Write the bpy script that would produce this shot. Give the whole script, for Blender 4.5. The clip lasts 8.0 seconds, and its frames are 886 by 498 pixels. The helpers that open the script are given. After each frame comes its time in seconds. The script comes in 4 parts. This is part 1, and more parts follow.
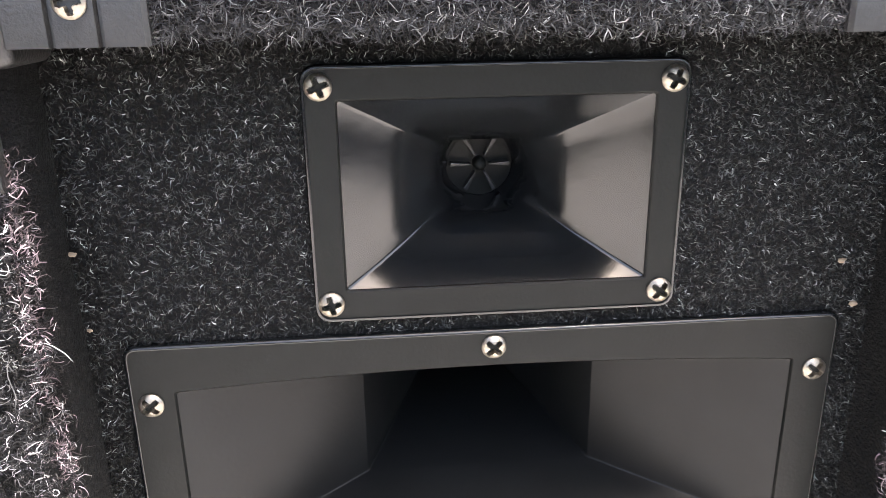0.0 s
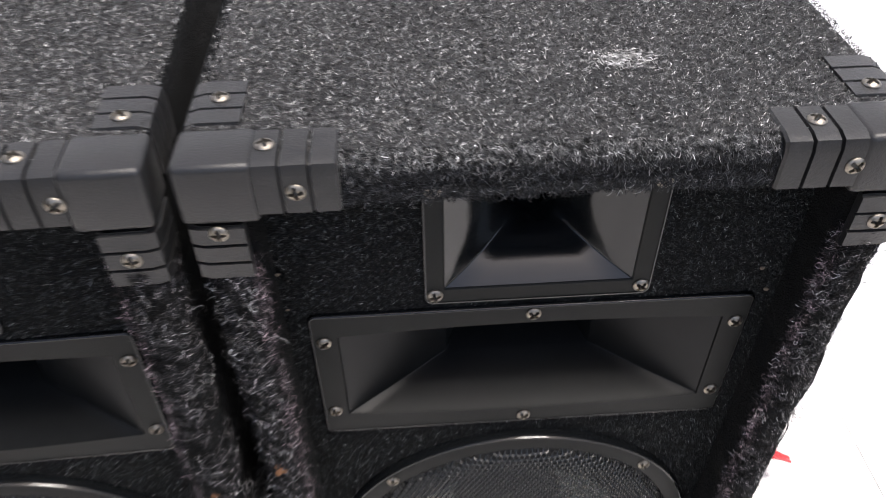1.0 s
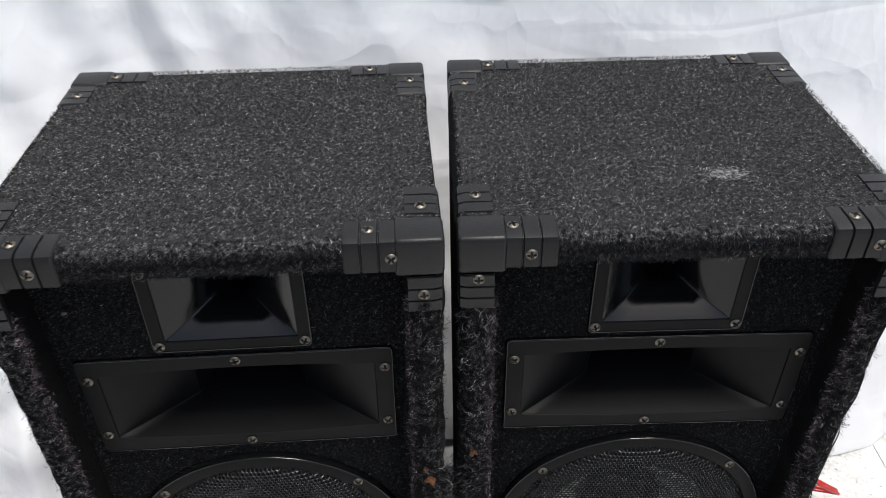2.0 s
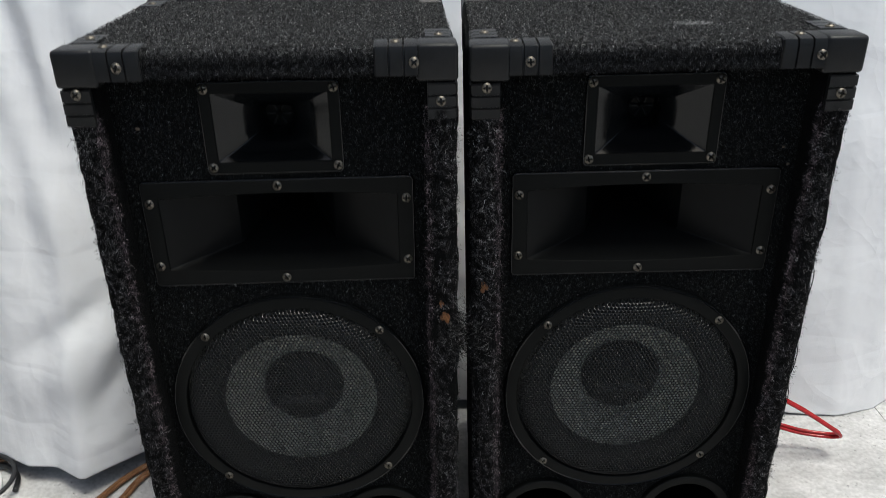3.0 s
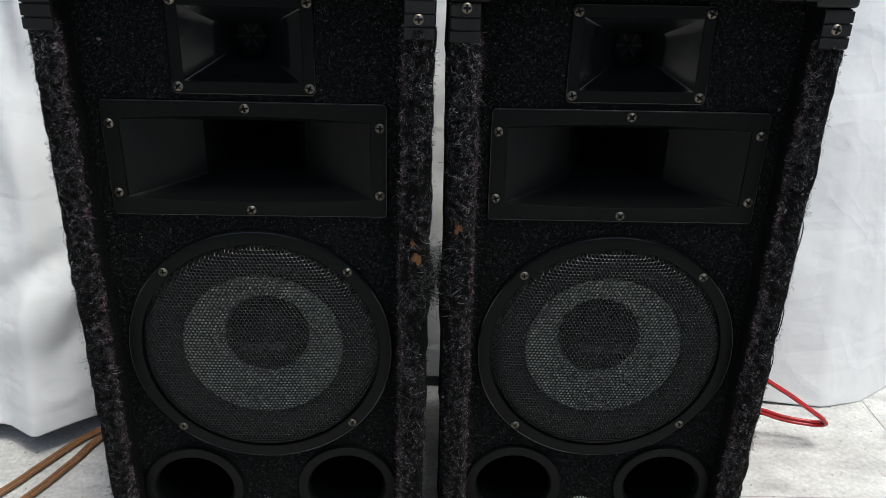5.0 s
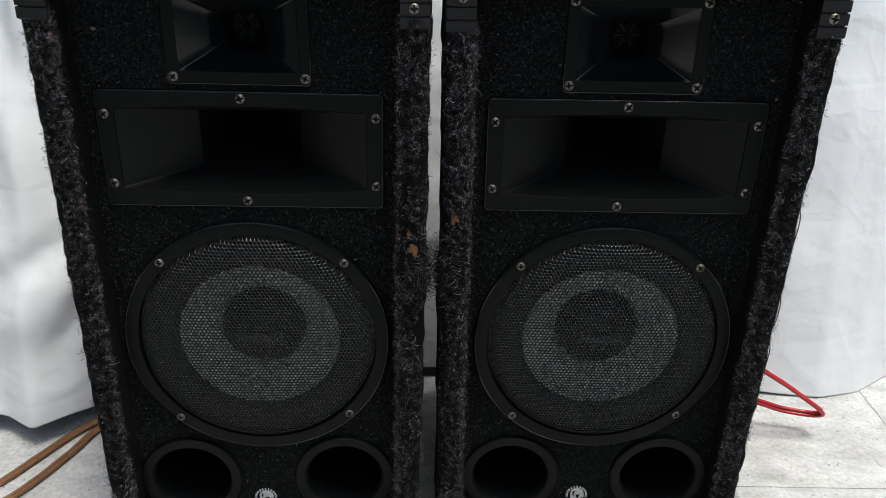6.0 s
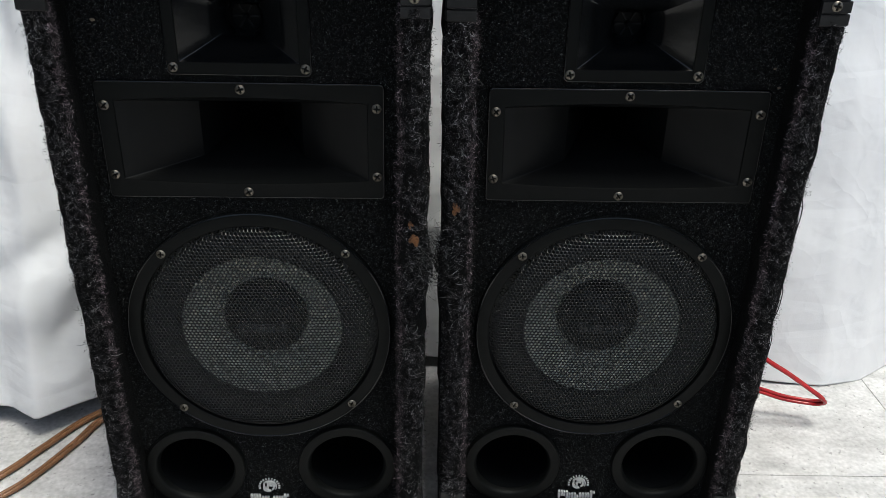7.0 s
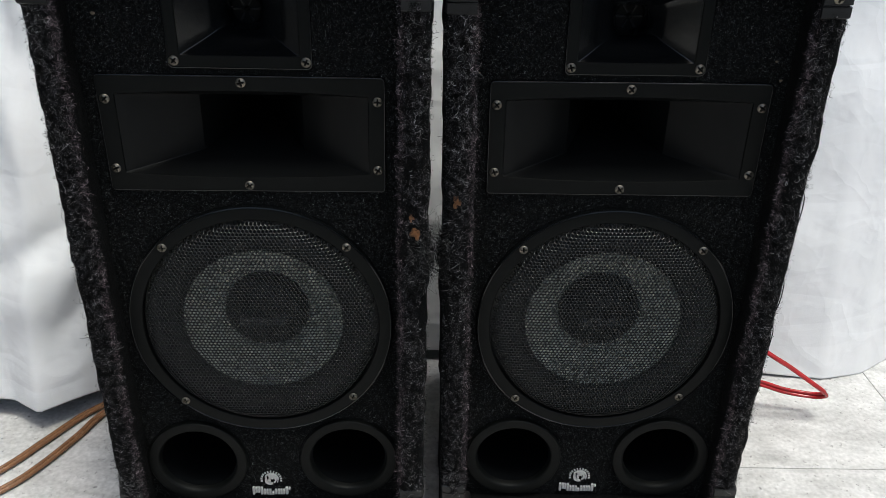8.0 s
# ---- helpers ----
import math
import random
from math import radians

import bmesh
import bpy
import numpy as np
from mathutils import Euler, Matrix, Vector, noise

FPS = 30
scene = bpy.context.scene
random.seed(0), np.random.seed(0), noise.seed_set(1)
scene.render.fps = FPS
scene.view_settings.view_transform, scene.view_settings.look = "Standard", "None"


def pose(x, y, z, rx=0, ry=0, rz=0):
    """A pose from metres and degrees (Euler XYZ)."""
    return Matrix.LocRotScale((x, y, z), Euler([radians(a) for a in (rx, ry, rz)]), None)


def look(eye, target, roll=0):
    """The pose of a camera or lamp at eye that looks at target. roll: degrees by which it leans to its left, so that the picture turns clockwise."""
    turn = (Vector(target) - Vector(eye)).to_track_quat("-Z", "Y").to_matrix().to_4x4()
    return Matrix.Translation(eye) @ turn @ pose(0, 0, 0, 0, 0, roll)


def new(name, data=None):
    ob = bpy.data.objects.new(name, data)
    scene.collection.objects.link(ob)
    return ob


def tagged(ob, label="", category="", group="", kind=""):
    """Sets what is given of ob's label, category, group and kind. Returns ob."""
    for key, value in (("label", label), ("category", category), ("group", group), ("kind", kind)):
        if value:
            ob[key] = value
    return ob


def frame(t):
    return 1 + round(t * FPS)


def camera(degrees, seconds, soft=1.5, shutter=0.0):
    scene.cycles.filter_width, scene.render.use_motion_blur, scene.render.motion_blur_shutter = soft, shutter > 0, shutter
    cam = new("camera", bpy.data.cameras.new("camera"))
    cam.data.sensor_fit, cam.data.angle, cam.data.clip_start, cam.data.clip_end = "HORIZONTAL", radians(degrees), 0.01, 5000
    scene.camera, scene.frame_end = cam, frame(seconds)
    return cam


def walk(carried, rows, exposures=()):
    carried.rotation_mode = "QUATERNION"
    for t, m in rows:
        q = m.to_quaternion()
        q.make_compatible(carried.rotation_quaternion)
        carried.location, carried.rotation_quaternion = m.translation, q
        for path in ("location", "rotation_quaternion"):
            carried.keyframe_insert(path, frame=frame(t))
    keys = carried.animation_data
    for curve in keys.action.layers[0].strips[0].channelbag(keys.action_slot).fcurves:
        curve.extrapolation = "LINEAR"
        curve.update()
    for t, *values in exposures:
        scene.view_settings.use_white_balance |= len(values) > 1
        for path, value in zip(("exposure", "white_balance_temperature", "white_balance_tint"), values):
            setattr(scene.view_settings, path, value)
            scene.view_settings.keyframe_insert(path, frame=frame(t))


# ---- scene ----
cam = camera(59.4, 8.0, soft=0.6, shutter=0.3)
PATH = [
    (0, (-0.038, -0.247, 0.629), (0.119, 1.643, -0.008), -0.9),
    (0.5, (-0.0411, -0.2647, 0.6718), (0.0706, 0.8241, 0.1799), -0.78),
    (0.8, (-0.0510, -0.2755, 0.7700), (0.0108, 0.6728, 0.0373), -1.37),
    (1, (-0.0675, -0.2945, 0.8343), (-0.0179, 0.5858, 0.0203), -0.73),
    (1.2, (-0.0897, -0.3115, 0.8850), (-0.0472, 0.5108, 0.0121), -0.30),
    (1.5, (-0.1366, -0.3543, 0.9442), (-0.1204, 0.4659, 0.0684), -0.80),
    (1.7, (-0.1666, -0.3911, 0.9736), (-0.1556, 0.4778, 0.1460), -0.80),
    (2.8, (-0.19, -0.656, 0.827), (-0.2, 1.117, -0.098), -2.8),
    (3, (-0.187, -0.687, 0.782), (-0.206, 1.1, -0.115), -1.6),
    (3.5, (-0.176, -0.707, 0.736), (-0.183, 1.116, -0.086), -0.3),
    (4, (-0.172, -0.7, 0.712), (-0.174, 1.117, -0.123), 0.3),
    (4.5, (-0.17, -0.69, 0.698), (-0.171, 1.125, -0.143), 1.0),
    (6, (-0.166, -0.688, 0.694), (-0.164, 1.115, -0.171), 1.0),
    (6.5, (-0.164, -0.687, 0.694), (-0.171, 1.109, -0.185), 0.8),
    (7, (-0.165, -0.687, 0.695), (-0.169, 1.104, -0.196), 0.7),
    (7.5, (-0.164, -0.687, 0.695), (-0.173, 1.1, -0.202), 0.6),
    (8, (-0.164, -0.687, 0.695), (-0.173, 1.096, -0.211), 0.6),
]
EXPOSURES = [(0.0, 3.7, 7200, 12), (0.3, 2.3, 7000, 12), (0.5, 1.9, 6800, 12), (0.7, 1.7, 6800, 12), (1.0, 1.6, 6700, 11), (1.2, 1.15, 6700, 10), (1.7, 0.7, 6600, 7), (2.8, 0.1, 6500, 3), (3.5, 0.03, 6500, 2), (4.5, 0.22, 6500, 2), (8.0, 0.27, 6500, 2)]
walk(cam, [(t, look(eye, target, roll)) for t, eye, target, roll in PATH], EXPOSURES)

# ---- world and sun ----
SUN_TO = Vector((0.23, -0.13, 0.95)).normalized()
world = bpy.data.worlds.new("sky")
scene.world = world
world.use_nodes = True
wn = world.node_tree.nodes
sky = wn.new("ShaderNodeTexSky")
sky.sky_type = "NISHITA"
sky.sun_disc = False
sky.sun_elevation = math.asin(SUN_TO.z)
sky.sun_rotation = math.atan2(SUN_TO.x, SUN_TO.y)
sky.dust_density = 4.0
world.node_tree.links.new(sky.outputs[0], wn["Background"].inputs[0])
wn["Background"].inputs[1].default_value = 0.135
sun_data = bpy.data.lights.new("sun", "SUN")
sun_data.energy = 1.75
sun_data.angle = radians(18)
sun_data.color = (1.0, 0.985, 0.965)
sun = new("sun", sun_data)
sun.matrix_world = look(SUN_TO * 6, (0, 0, 0))


# ---- mesh helpers ----
def mesh_np(name, verts, quads=None, tris=None, smooth=False):
    """A mesh from arrays of vertices, quads and triangles."""
    me = bpy.data.meshes.new(name)
    verts = np.asarray(verts, dtype=np.float32).reshape(-1, 3)
    q = np.zeros((0, 4), np.int32) if quads is None else np.asarray(quads, np.int32).reshape(-1, 4)
    t = np.zeros((0, 3), np.int32) if tris is None else np.asarray(tris, np.int32).reshape(-1, 3)
    me.vertices.add(len(verts))
    me.vertices.foreach_set("co", verts.ravel())
    me.loops.add(q.size + t.size)
    me.loops.foreach_set("vertex_index", np.concatenate([q.ravel(), t.ravel()]))
    me.polygons.add(len(q) + len(t))
    start = np.concatenate([np.arange(len(q)) * 4, q.size + np.arange(len(t)) * 3]).astype(np.int32)
    me.polygons.foreach_set("loop_start", start)
    if smooth:
        me.polygons.foreach_set("use_smooth", np.ones(len(start), bool))
    me.update(calc_edges=True)
    me.validate()
    return me


def from_bm(name, bm, smooth=None):
    bmesh.ops.recalc_face_normals(bm, faces=bm.faces)
    if smooth:
        for f in bm.faces:
            f.smooth = True
        for e in bm.edges:
            if len(e.link_faces) == 2 and e.calc_face_angle(0) > smooth:
                e.smooth = False
    me = bpy.data.meshes.new(name)
    bm.to_mesh(me)
    bm.free()
    return me


def part(name, me, material, parent, label="", at=None, kind=""):
    """Links a mesh as one object under a thing or a part."""
    if isinstance(me, bmesh.types.BMesh):
        me = from_bm(name, me)
    if material and not me.materials:
        me.materials.append(material)
    ob = new(name, me)
    ob.parent = parent
    if at is not None:
        ob.matrix_basis = at
    if label or kind:
        tagged(ob, label, kind=kind)
    return ob


def thing(name, me, material, label, category, at=None, group="", kind=""):
    ob = part(name, me, material, None, at=at)
    return tagged(ob, label, category, group, kind)


def rounded(cx, cz, hx, hz, r, y, bow=0.0, arc=5, edge=6):
    """A loop of points round a rectangle with rounded corners, upright at depth y; bow swells its long sides."""
    pts = []
    corners = [(1, 1, 0), (-1, 1, 90), (-1, -1, 180), (1, -1, 270)]
    for k, (sx, sz, a0) in enumerate(corners):
        for i in range(arc):
            a = radians(a0 + 90 * i / (arc - 1))
            pts.append((cx + sx * (hx - r) + r * math.cos(a), cz + sz * (hz - r) + r * math.sin(a)))
        nx, nz, na = corners[(k + 1) % 4]
        a = radians(a0 + 90)
        p = (cx + sx * (hx - r) + r * math.cos(a), cz + sz * (hz - r) + r * math.sin(a))
        q = (cx + nx * (hx - r) + r * math.cos(a), cz + nz * (hz - r) + r * math.sin(a))
        for i in range(1, edge):
            f = i / edge
            pts.append((p[0] + (q[0] - p[0]) * f, p[1] + (q[1] - p[1]) * f))
    out = []
    for x, z in pts:
        k = max(0.0, 1 - ((x - cx) / hx) ** 2)
        out.append(Vector((x, y, z + bow * k * (1 if z > cz else -1))))
    return out


def loft(loops, cap_first=False, cap_last=False, smooth=None, name="loft"):
    bm = bmesh.new()
    rows = [[bm.verts.new(p) for p in loop] for loop in loops]
    n = len(rows[0])
    for a, b in zip(rows, rows[1:]):
        for i in range(n):
            bm.faces.new((a[i], a[(i + 1) % n], b[(i + 1) % n], b[i]))
    if cap_first:
        bm.faces.new(rows[0])
    if cap_last:
        bm.faces.new(rows[-1])
    return from_bm(name, bm, smooth)


def lathe(profile, n=64, smooth=radians(40), name="lathe"):
    """Turns (radius, depth) pairs round the y axis."""
    bm = bmesh.new()
    rows = []
    for r, y in profile:
        if r < 1e-6:
            rows.append([bm.verts.new((0, y, 0))])
        else:
            rows.append([bm.verts.new((r * math.cos(2 * math.pi * i / n), y, r * math.sin(2 * math.pi * i / n))) for i in range(n)])
    for a, b in zip(rows, rows[1:]):
        for i in range(n):
            j = (i + 1) % n
            if len(a) == 1:
                bm.faces.new((a[0], b[i], b[j]))
            elif len(b) == 1:
                bm.faces.new((a[i], a[j], b[0]))
            else:
                bm.faces.new((a[i], a[j], b[j], b[i]))
    return from_bm(name, bm, smooth)


def box_bm(x0, x1, y0, y1, z0, z1, bevel=0.0, segments=2):
    bm = bmesh.new()
    bmesh.ops.create_cube(bm, size=1.0, matrix=Matrix.Translation(((x0 + x1) / 2, (y0 + y1) / 2, (z0 + z1) / 2)) @ Matrix.Diagonal((x1 - x0, y1 - y0, z1 - z0, 1)))
    if bevel:
        bmesh.ops.bevel(bm, geom=bm.edges[:], offset=bevel, segments=segments, profile=0.5, affect="EDGES")
    return bm


def spline(points, steps=10):
    """A smooth line through points."""
    p = [Vector(q) for q in points]
    p = [p[0] * 2 - p[1]] + p + [p[-1] * 2 - p[-2]]
    out = []
    for i in range(1, len(p) - 2):
        a, b, c, d = p[i - 1:i + 3]
        for k in range(steps):
            t = k / steps
            out.append(0.5 * (2 * b + (c - a) * t + (2 * a - 5 * b + 4 * c - d) * t * t + (3 * b - a - 3 * c + d) * t ** 3))
    out.append(p[-2])
    return out


def tube(points, r, n=8, bm=None, shift=0.0):
    """A round cord along a line; shift moves it sideways, for the strands of a twin lead."""
    bm = bm or bmesh.new()
    rows = []
    side = None
    for i, p in enumerate(points):
        d = (points[min(i + 1, len(points) - 1)] - points[max(i - 1, 0)]).normalized()
        up = Vector((0, 0, 1)) if side is None else side.cross(d)
        side = d.cross(up).normalized()
        up = side.cross(d).normalized()
        c = p + side * shift
        rows.append([bm.verts.new(c + r * (math.cos(2 * math.pi * k / n) * side + math.sin(2 * math.pi * k / n) * up)) for k in range(n)])
    for a, b in zip(rows, rows[1:]):
        for i in range(n):
            f = bm.faces.new((a[i], a[(i + 1) % n], b[(i + 1) % n], b[i]))
            f.smooth = True
    bm.faces.new(rows[0])
    bm.faces.new(rows[-1])
    return bm


# ---- materials ----
def material(name, color, rough=0.5, metal=0.0, spread=0.25, grain=60.0, bump=0.2, stain=4.0, specular=0.5, bump_scale=None, distance=0.001):
    """A surface with variation at two scales and a fine relief."""
    m = bpy.data.materials.new(name)
    m.use_nodes = True
    n, l = m.node_tree.nodes, m.node_tree.links
    b = n["Principled BSDF"]
    co = n.new("ShaderNodeTexCoord")
    fine = n.new("ShaderNodeTexNoise")
    fine.inputs["Scale"].default_value, fine.inputs["Detail"].default_value = grain, 4
    big = n.new("ShaderNodeTexNoise")
    big.inputs["Scale"].default_value, big.inputs["Detail"].default_value = stain, 5
    for t in (fine, big):
        l.new(co.outputs["Object"], t.inputs["Vector"])
    mix = n.new("ShaderNodeMath")
    mix.operation = "ADD"
    l.new(fine.outputs[0], mix.inputs[0])
    l.new(big.outputs[0], mix.inputs[1])
    ramp = n.new("ShaderNodeMapRange")
    ramp.inputs[1].default_value, ramp.inputs[2].default_value = 0.6, 1.4
    ramp.inputs[3].default_value, ramp.inputs[4].default_value = 1 - spread, 1 + spread
    l.new(mix.outputs[0], ramp.inputs[0])
    mul = n.new("ShaderNodeVectorMath")
    mul.operation = "SCALE"
    mul.inputs[0].default_value = color
    l.new(ramp.outputs[0], mul.inputs["Scale"])
    l.new(mul.outputs[0], b.inputs["Base Color"])
    rr = n.new("ShaderNodeMapRange")
    rr.inputs[1].default_value, rr.inputs[2].default_value = 0.3, 0.7
    rr.inputs[3].default_value, rr.inputs[4].default_value = max(0.03, rough * 0.85), min(1, rough * 1.15)
    l.new(big.outputs[0], rr.inputs[0])
    l.new(rr.outputs[0], b.inputs["Roughness"])
    b.inputs["Metallic"].default_value = metal
    b.inputs["Specular IOR Level"].default_value = specular
    if bump:
        tex = n.new("ShaderNodeTexNoise")
        tex.inputs["Scale"].default_value, tex.inputs["Detail"].default_value = bump_scale or grain * 3, 5
        l.new(co.outputs["Object"], tex.inputs["Vector"])
        bp = n.new("ShaderNodeBump")
        bp.inputs["Strength"].default_value, bp.inputs["Distance"].default_value = bump, distance
        l.new(tex.outputs[0], bp.inputs["Height"])
        l.new(bp.outputs[0], b.inputs["Normal"])
    return m


def pile_material(name, stops, rough=0.75, clump=220.0, low=0.45, high=1.6):
    """Fibres whose colour differs from strand to strand and from clump to clump."""
    m = bpy.data.materials.new(name)
    m.use_nodes = True
    n, l = m.node_tree.nodes, m.node_tree.links
    b = n["Principled BSDF"]
    g = n.new("ShaderNodeNewGeometry")
    ramp = n.new("ShaderNodeValToRGB")
    while len(ramp.color_ramp.elements) < len(stops):
        ramp.color_ramp.elements.new(0.5)
    for e, (p, c) in zip(ramp.color_ramp.elements, stops):
        e.position, e.color = p, (*c, 1)
    l.new(g.outputs["Random Per Island"], ramp.inputs[0])
    co = n.new("ShaderNodeTexCoord")
    tex = n.new("ShaderNodeTexNoise")
    tex.inputs["Scale"].default_value, tex.inputs["Detail"].default_value = clump, 2
    l.new(co.outputs["Object"], tex.inputs["Vector"])
    reach = n.new("ShaderNodeMapRange")
    reach.inputs[1].default_value, reach.inputs[2].default_value = 0.36, 0.66
    reach.inputs[3].default_value, reach.inputs[4].default_value = low, high
    l.new(tex.outputs[0], reach.inputs[0])
    mul = n.new("ShaderNodeVectorMath")
    mul.operation = "SCALE"
    l.new(ramp.outputs[0], mul.inputs[0])
    l.new(reach.outputs[0], mul.inputs["Scale"])
    l.new(mul.outputs[0], b.inputs["Base Color"])
    b.inputs["Roughness"].default_value = rough
    b.inputs["Specular IOR Level"].default_value = 0.12
    return m


# One carpet, two colours: front darkened for shade, top lightened for light and dust
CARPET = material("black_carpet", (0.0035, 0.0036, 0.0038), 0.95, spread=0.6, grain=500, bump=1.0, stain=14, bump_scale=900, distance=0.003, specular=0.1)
CARPET_LIT = material("dusty_toplit_carpet", (0.036, 0.036, 0.037), 0.95, spread=0.6, grain=500, bump=1.0, stain=9, bump_scale=900, distance=0.003, specular=0.1)
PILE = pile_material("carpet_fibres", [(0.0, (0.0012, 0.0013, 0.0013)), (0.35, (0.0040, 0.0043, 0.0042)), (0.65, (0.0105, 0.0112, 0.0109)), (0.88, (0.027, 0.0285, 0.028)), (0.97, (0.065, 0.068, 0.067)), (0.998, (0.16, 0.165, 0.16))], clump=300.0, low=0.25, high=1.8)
# lip front: shade painted in, darker than the fibres above it
PILE_LIP_SHADED = pile_material("shaded_lip_fibres", [(0.0, (0.003, 0.003, 0.0035)), (0.6, (0.012, 0.012, 0.013)), (0.9, (0.04, 0.04, 0.042)), (0.99, (0.13, 0.13, 0.13))])
PILE_LIT = pile_material("dusty_toplit_fibres", [(0.0, (0.007, 0.007, 0.0072)), (0.4, (0.026, 0.026, 0.0265)), (0.7, (0.060, 0.060, 0.061)), (0.9, (0.115, 0.115, 0.115)), (0.985, (0.24, 0.24, 0.235)), (0.999, (0.42, 0.42, 0.41))], clump=290.0, low=0.22, high=1.9)
PILE_EDGE = pile_material("frayed_fibres", [(0.0, (0.002, 0.0019, 0.002)), (0.60, (0.0050, 0.0048, 0.0050)), (0.84, (0.022, 0.021, 0.0217)), (0.95, (0.10, 0.094, 0.097)), (0.998, (0.34, 0.32, 0.32))], clump=150.0, low=0.1, high=2.2)
PILE_DUST = pile_material("dusty_mauve_fibres", [(0.0, (0.006, 0.0048, 0.0052)), (0.5, (0.040, 0.031, 0.034)), (0.85, (0.14, 0.108, 0.118)), (0.99, (0.36, 0.30, 0.31))], clump=120.0, low=0.15, high=1.9)
CURL = pile_material("curled_strands", [(0.0, (0.004, 0.004, 0.0042)), (0.5, (0.022, 0.0215, 0.022)), (0.82, (0.12, 0.118, 0.118)), (0.98, (0.40, 0.395, 0.39))], clump=90.0, low=0.3, high=1.5)
PALE_LINT = pile_material("pale_lint", [(0.0, (0.10, 0.10, 0.10)), (0.6, (0.22, 0.22, 0.22)), (1.0, (0.45, 0.45, 0.44))])
PLASTIC = material("satin_black_plastic", (0.0033, 0.0038, 0.0036), 0.48, spread=0.3, grain=90, bump=0.15, stain=9, bump_scale=700, distance=0.0006, specular=0.11)
GLOSS = material("glossy_black_plastic", (0.004, 0.0045, 0.005), 0.13, spread=0.3, grain=70, bump=0.05, stain=12, bump_scale=60, distance=0.002, specular=0.36)
FLARE = material("moulded_black_plastic", (0.0045, 0.0049, 0.0051), 0.40, spread=0.3, grain=80, bump=0.1, stain=9, bump_scale=500, distance=0.0006, specular=0.12)
CORNER = material("corner_black_plastic", (0.008, 0.008, 0.0083), 0.4, spread=0.3, grain=150, bump=0.3, stain=20, bump_scale=900, distance=0.0008, specular=0.35)
GRILLE = material("black_powder_coated_steel", (0.0045, 0.0049, 0.0047), 0.25, spread=0.25, grain=200, bump=0.1, stain=12, specular=0.36)
CONE = material("grey_paper_cone", (0.56, 0.56, 0.49), 0.85, spread=0.15, grain=200, bump=0.5, stain=15)
RUBBER = material("black_rubber", (0.022, 0.022, 0.021), 0.6, spread=0.2, grain=60, bump=0.2)
SCREW = material("zinc_plated_steel", (0.20, 0.18, 0.15), 0.42, metal=1.0, spread=0.35, grain=900, bump=0.3, stain=300, bump_scale=1500, distance=0.0004)
SILVER = material("silver_print", (0.60, 0.60, 0.60), 0.4, metal=0.3, spread=0.2, grain=300, bump=0.1)
BARE_WOOD = material("bare_chipboard", (0.19, 0.08, 0.028), 0.85, spread=0.7, grain=600, bump=1.0, stain=120, bump_scale=700, distance=0.002)
PLASTER = material("grey_plaster", (0.12, 0.12, 0.118), 0.9, spread=0.12, grain=40, bump=0.5, stain=2, bump_scale=90, distance=0.003)
CRUMB = material("pale_crumb", (0.13, 0.10, 0.07), 0.8, spread=0.3, grain=400, bump=0.4)
CAP_PRINT = material("grey_print", (0.10, 0.10, 0.10), 0.6, spread=0.3, grain=300, bump=0.1)
GROUT = material("cement_grout", (0.42, 0.42, 0.40), 0.95, spread=0.3, grain=120, bump=0.6, stain=6)
RED_WIRE = material("clear_red_cable", (0.38, 0.012, 0.016), 0.2, spread=0.2, grain=90, bump=0.1, stain=30)
COPPER_WIRE = material("clear_copper_cable", (0.22, 0.105, 0.05), 0.25, spread=0.25, grain=200, bump=0.15, stain=40)
BLACK_WIRE = material("black_cable_sheath", (0.02, 0.02, 0.022), 0.45, spread=0.2, grain=90, bump=0.1)
WHITE_WIRE = material("white_cable_sheath", (0.7, 0.7, 0.68), 0.45, spread=0.1, grain=90, bump=0.1)


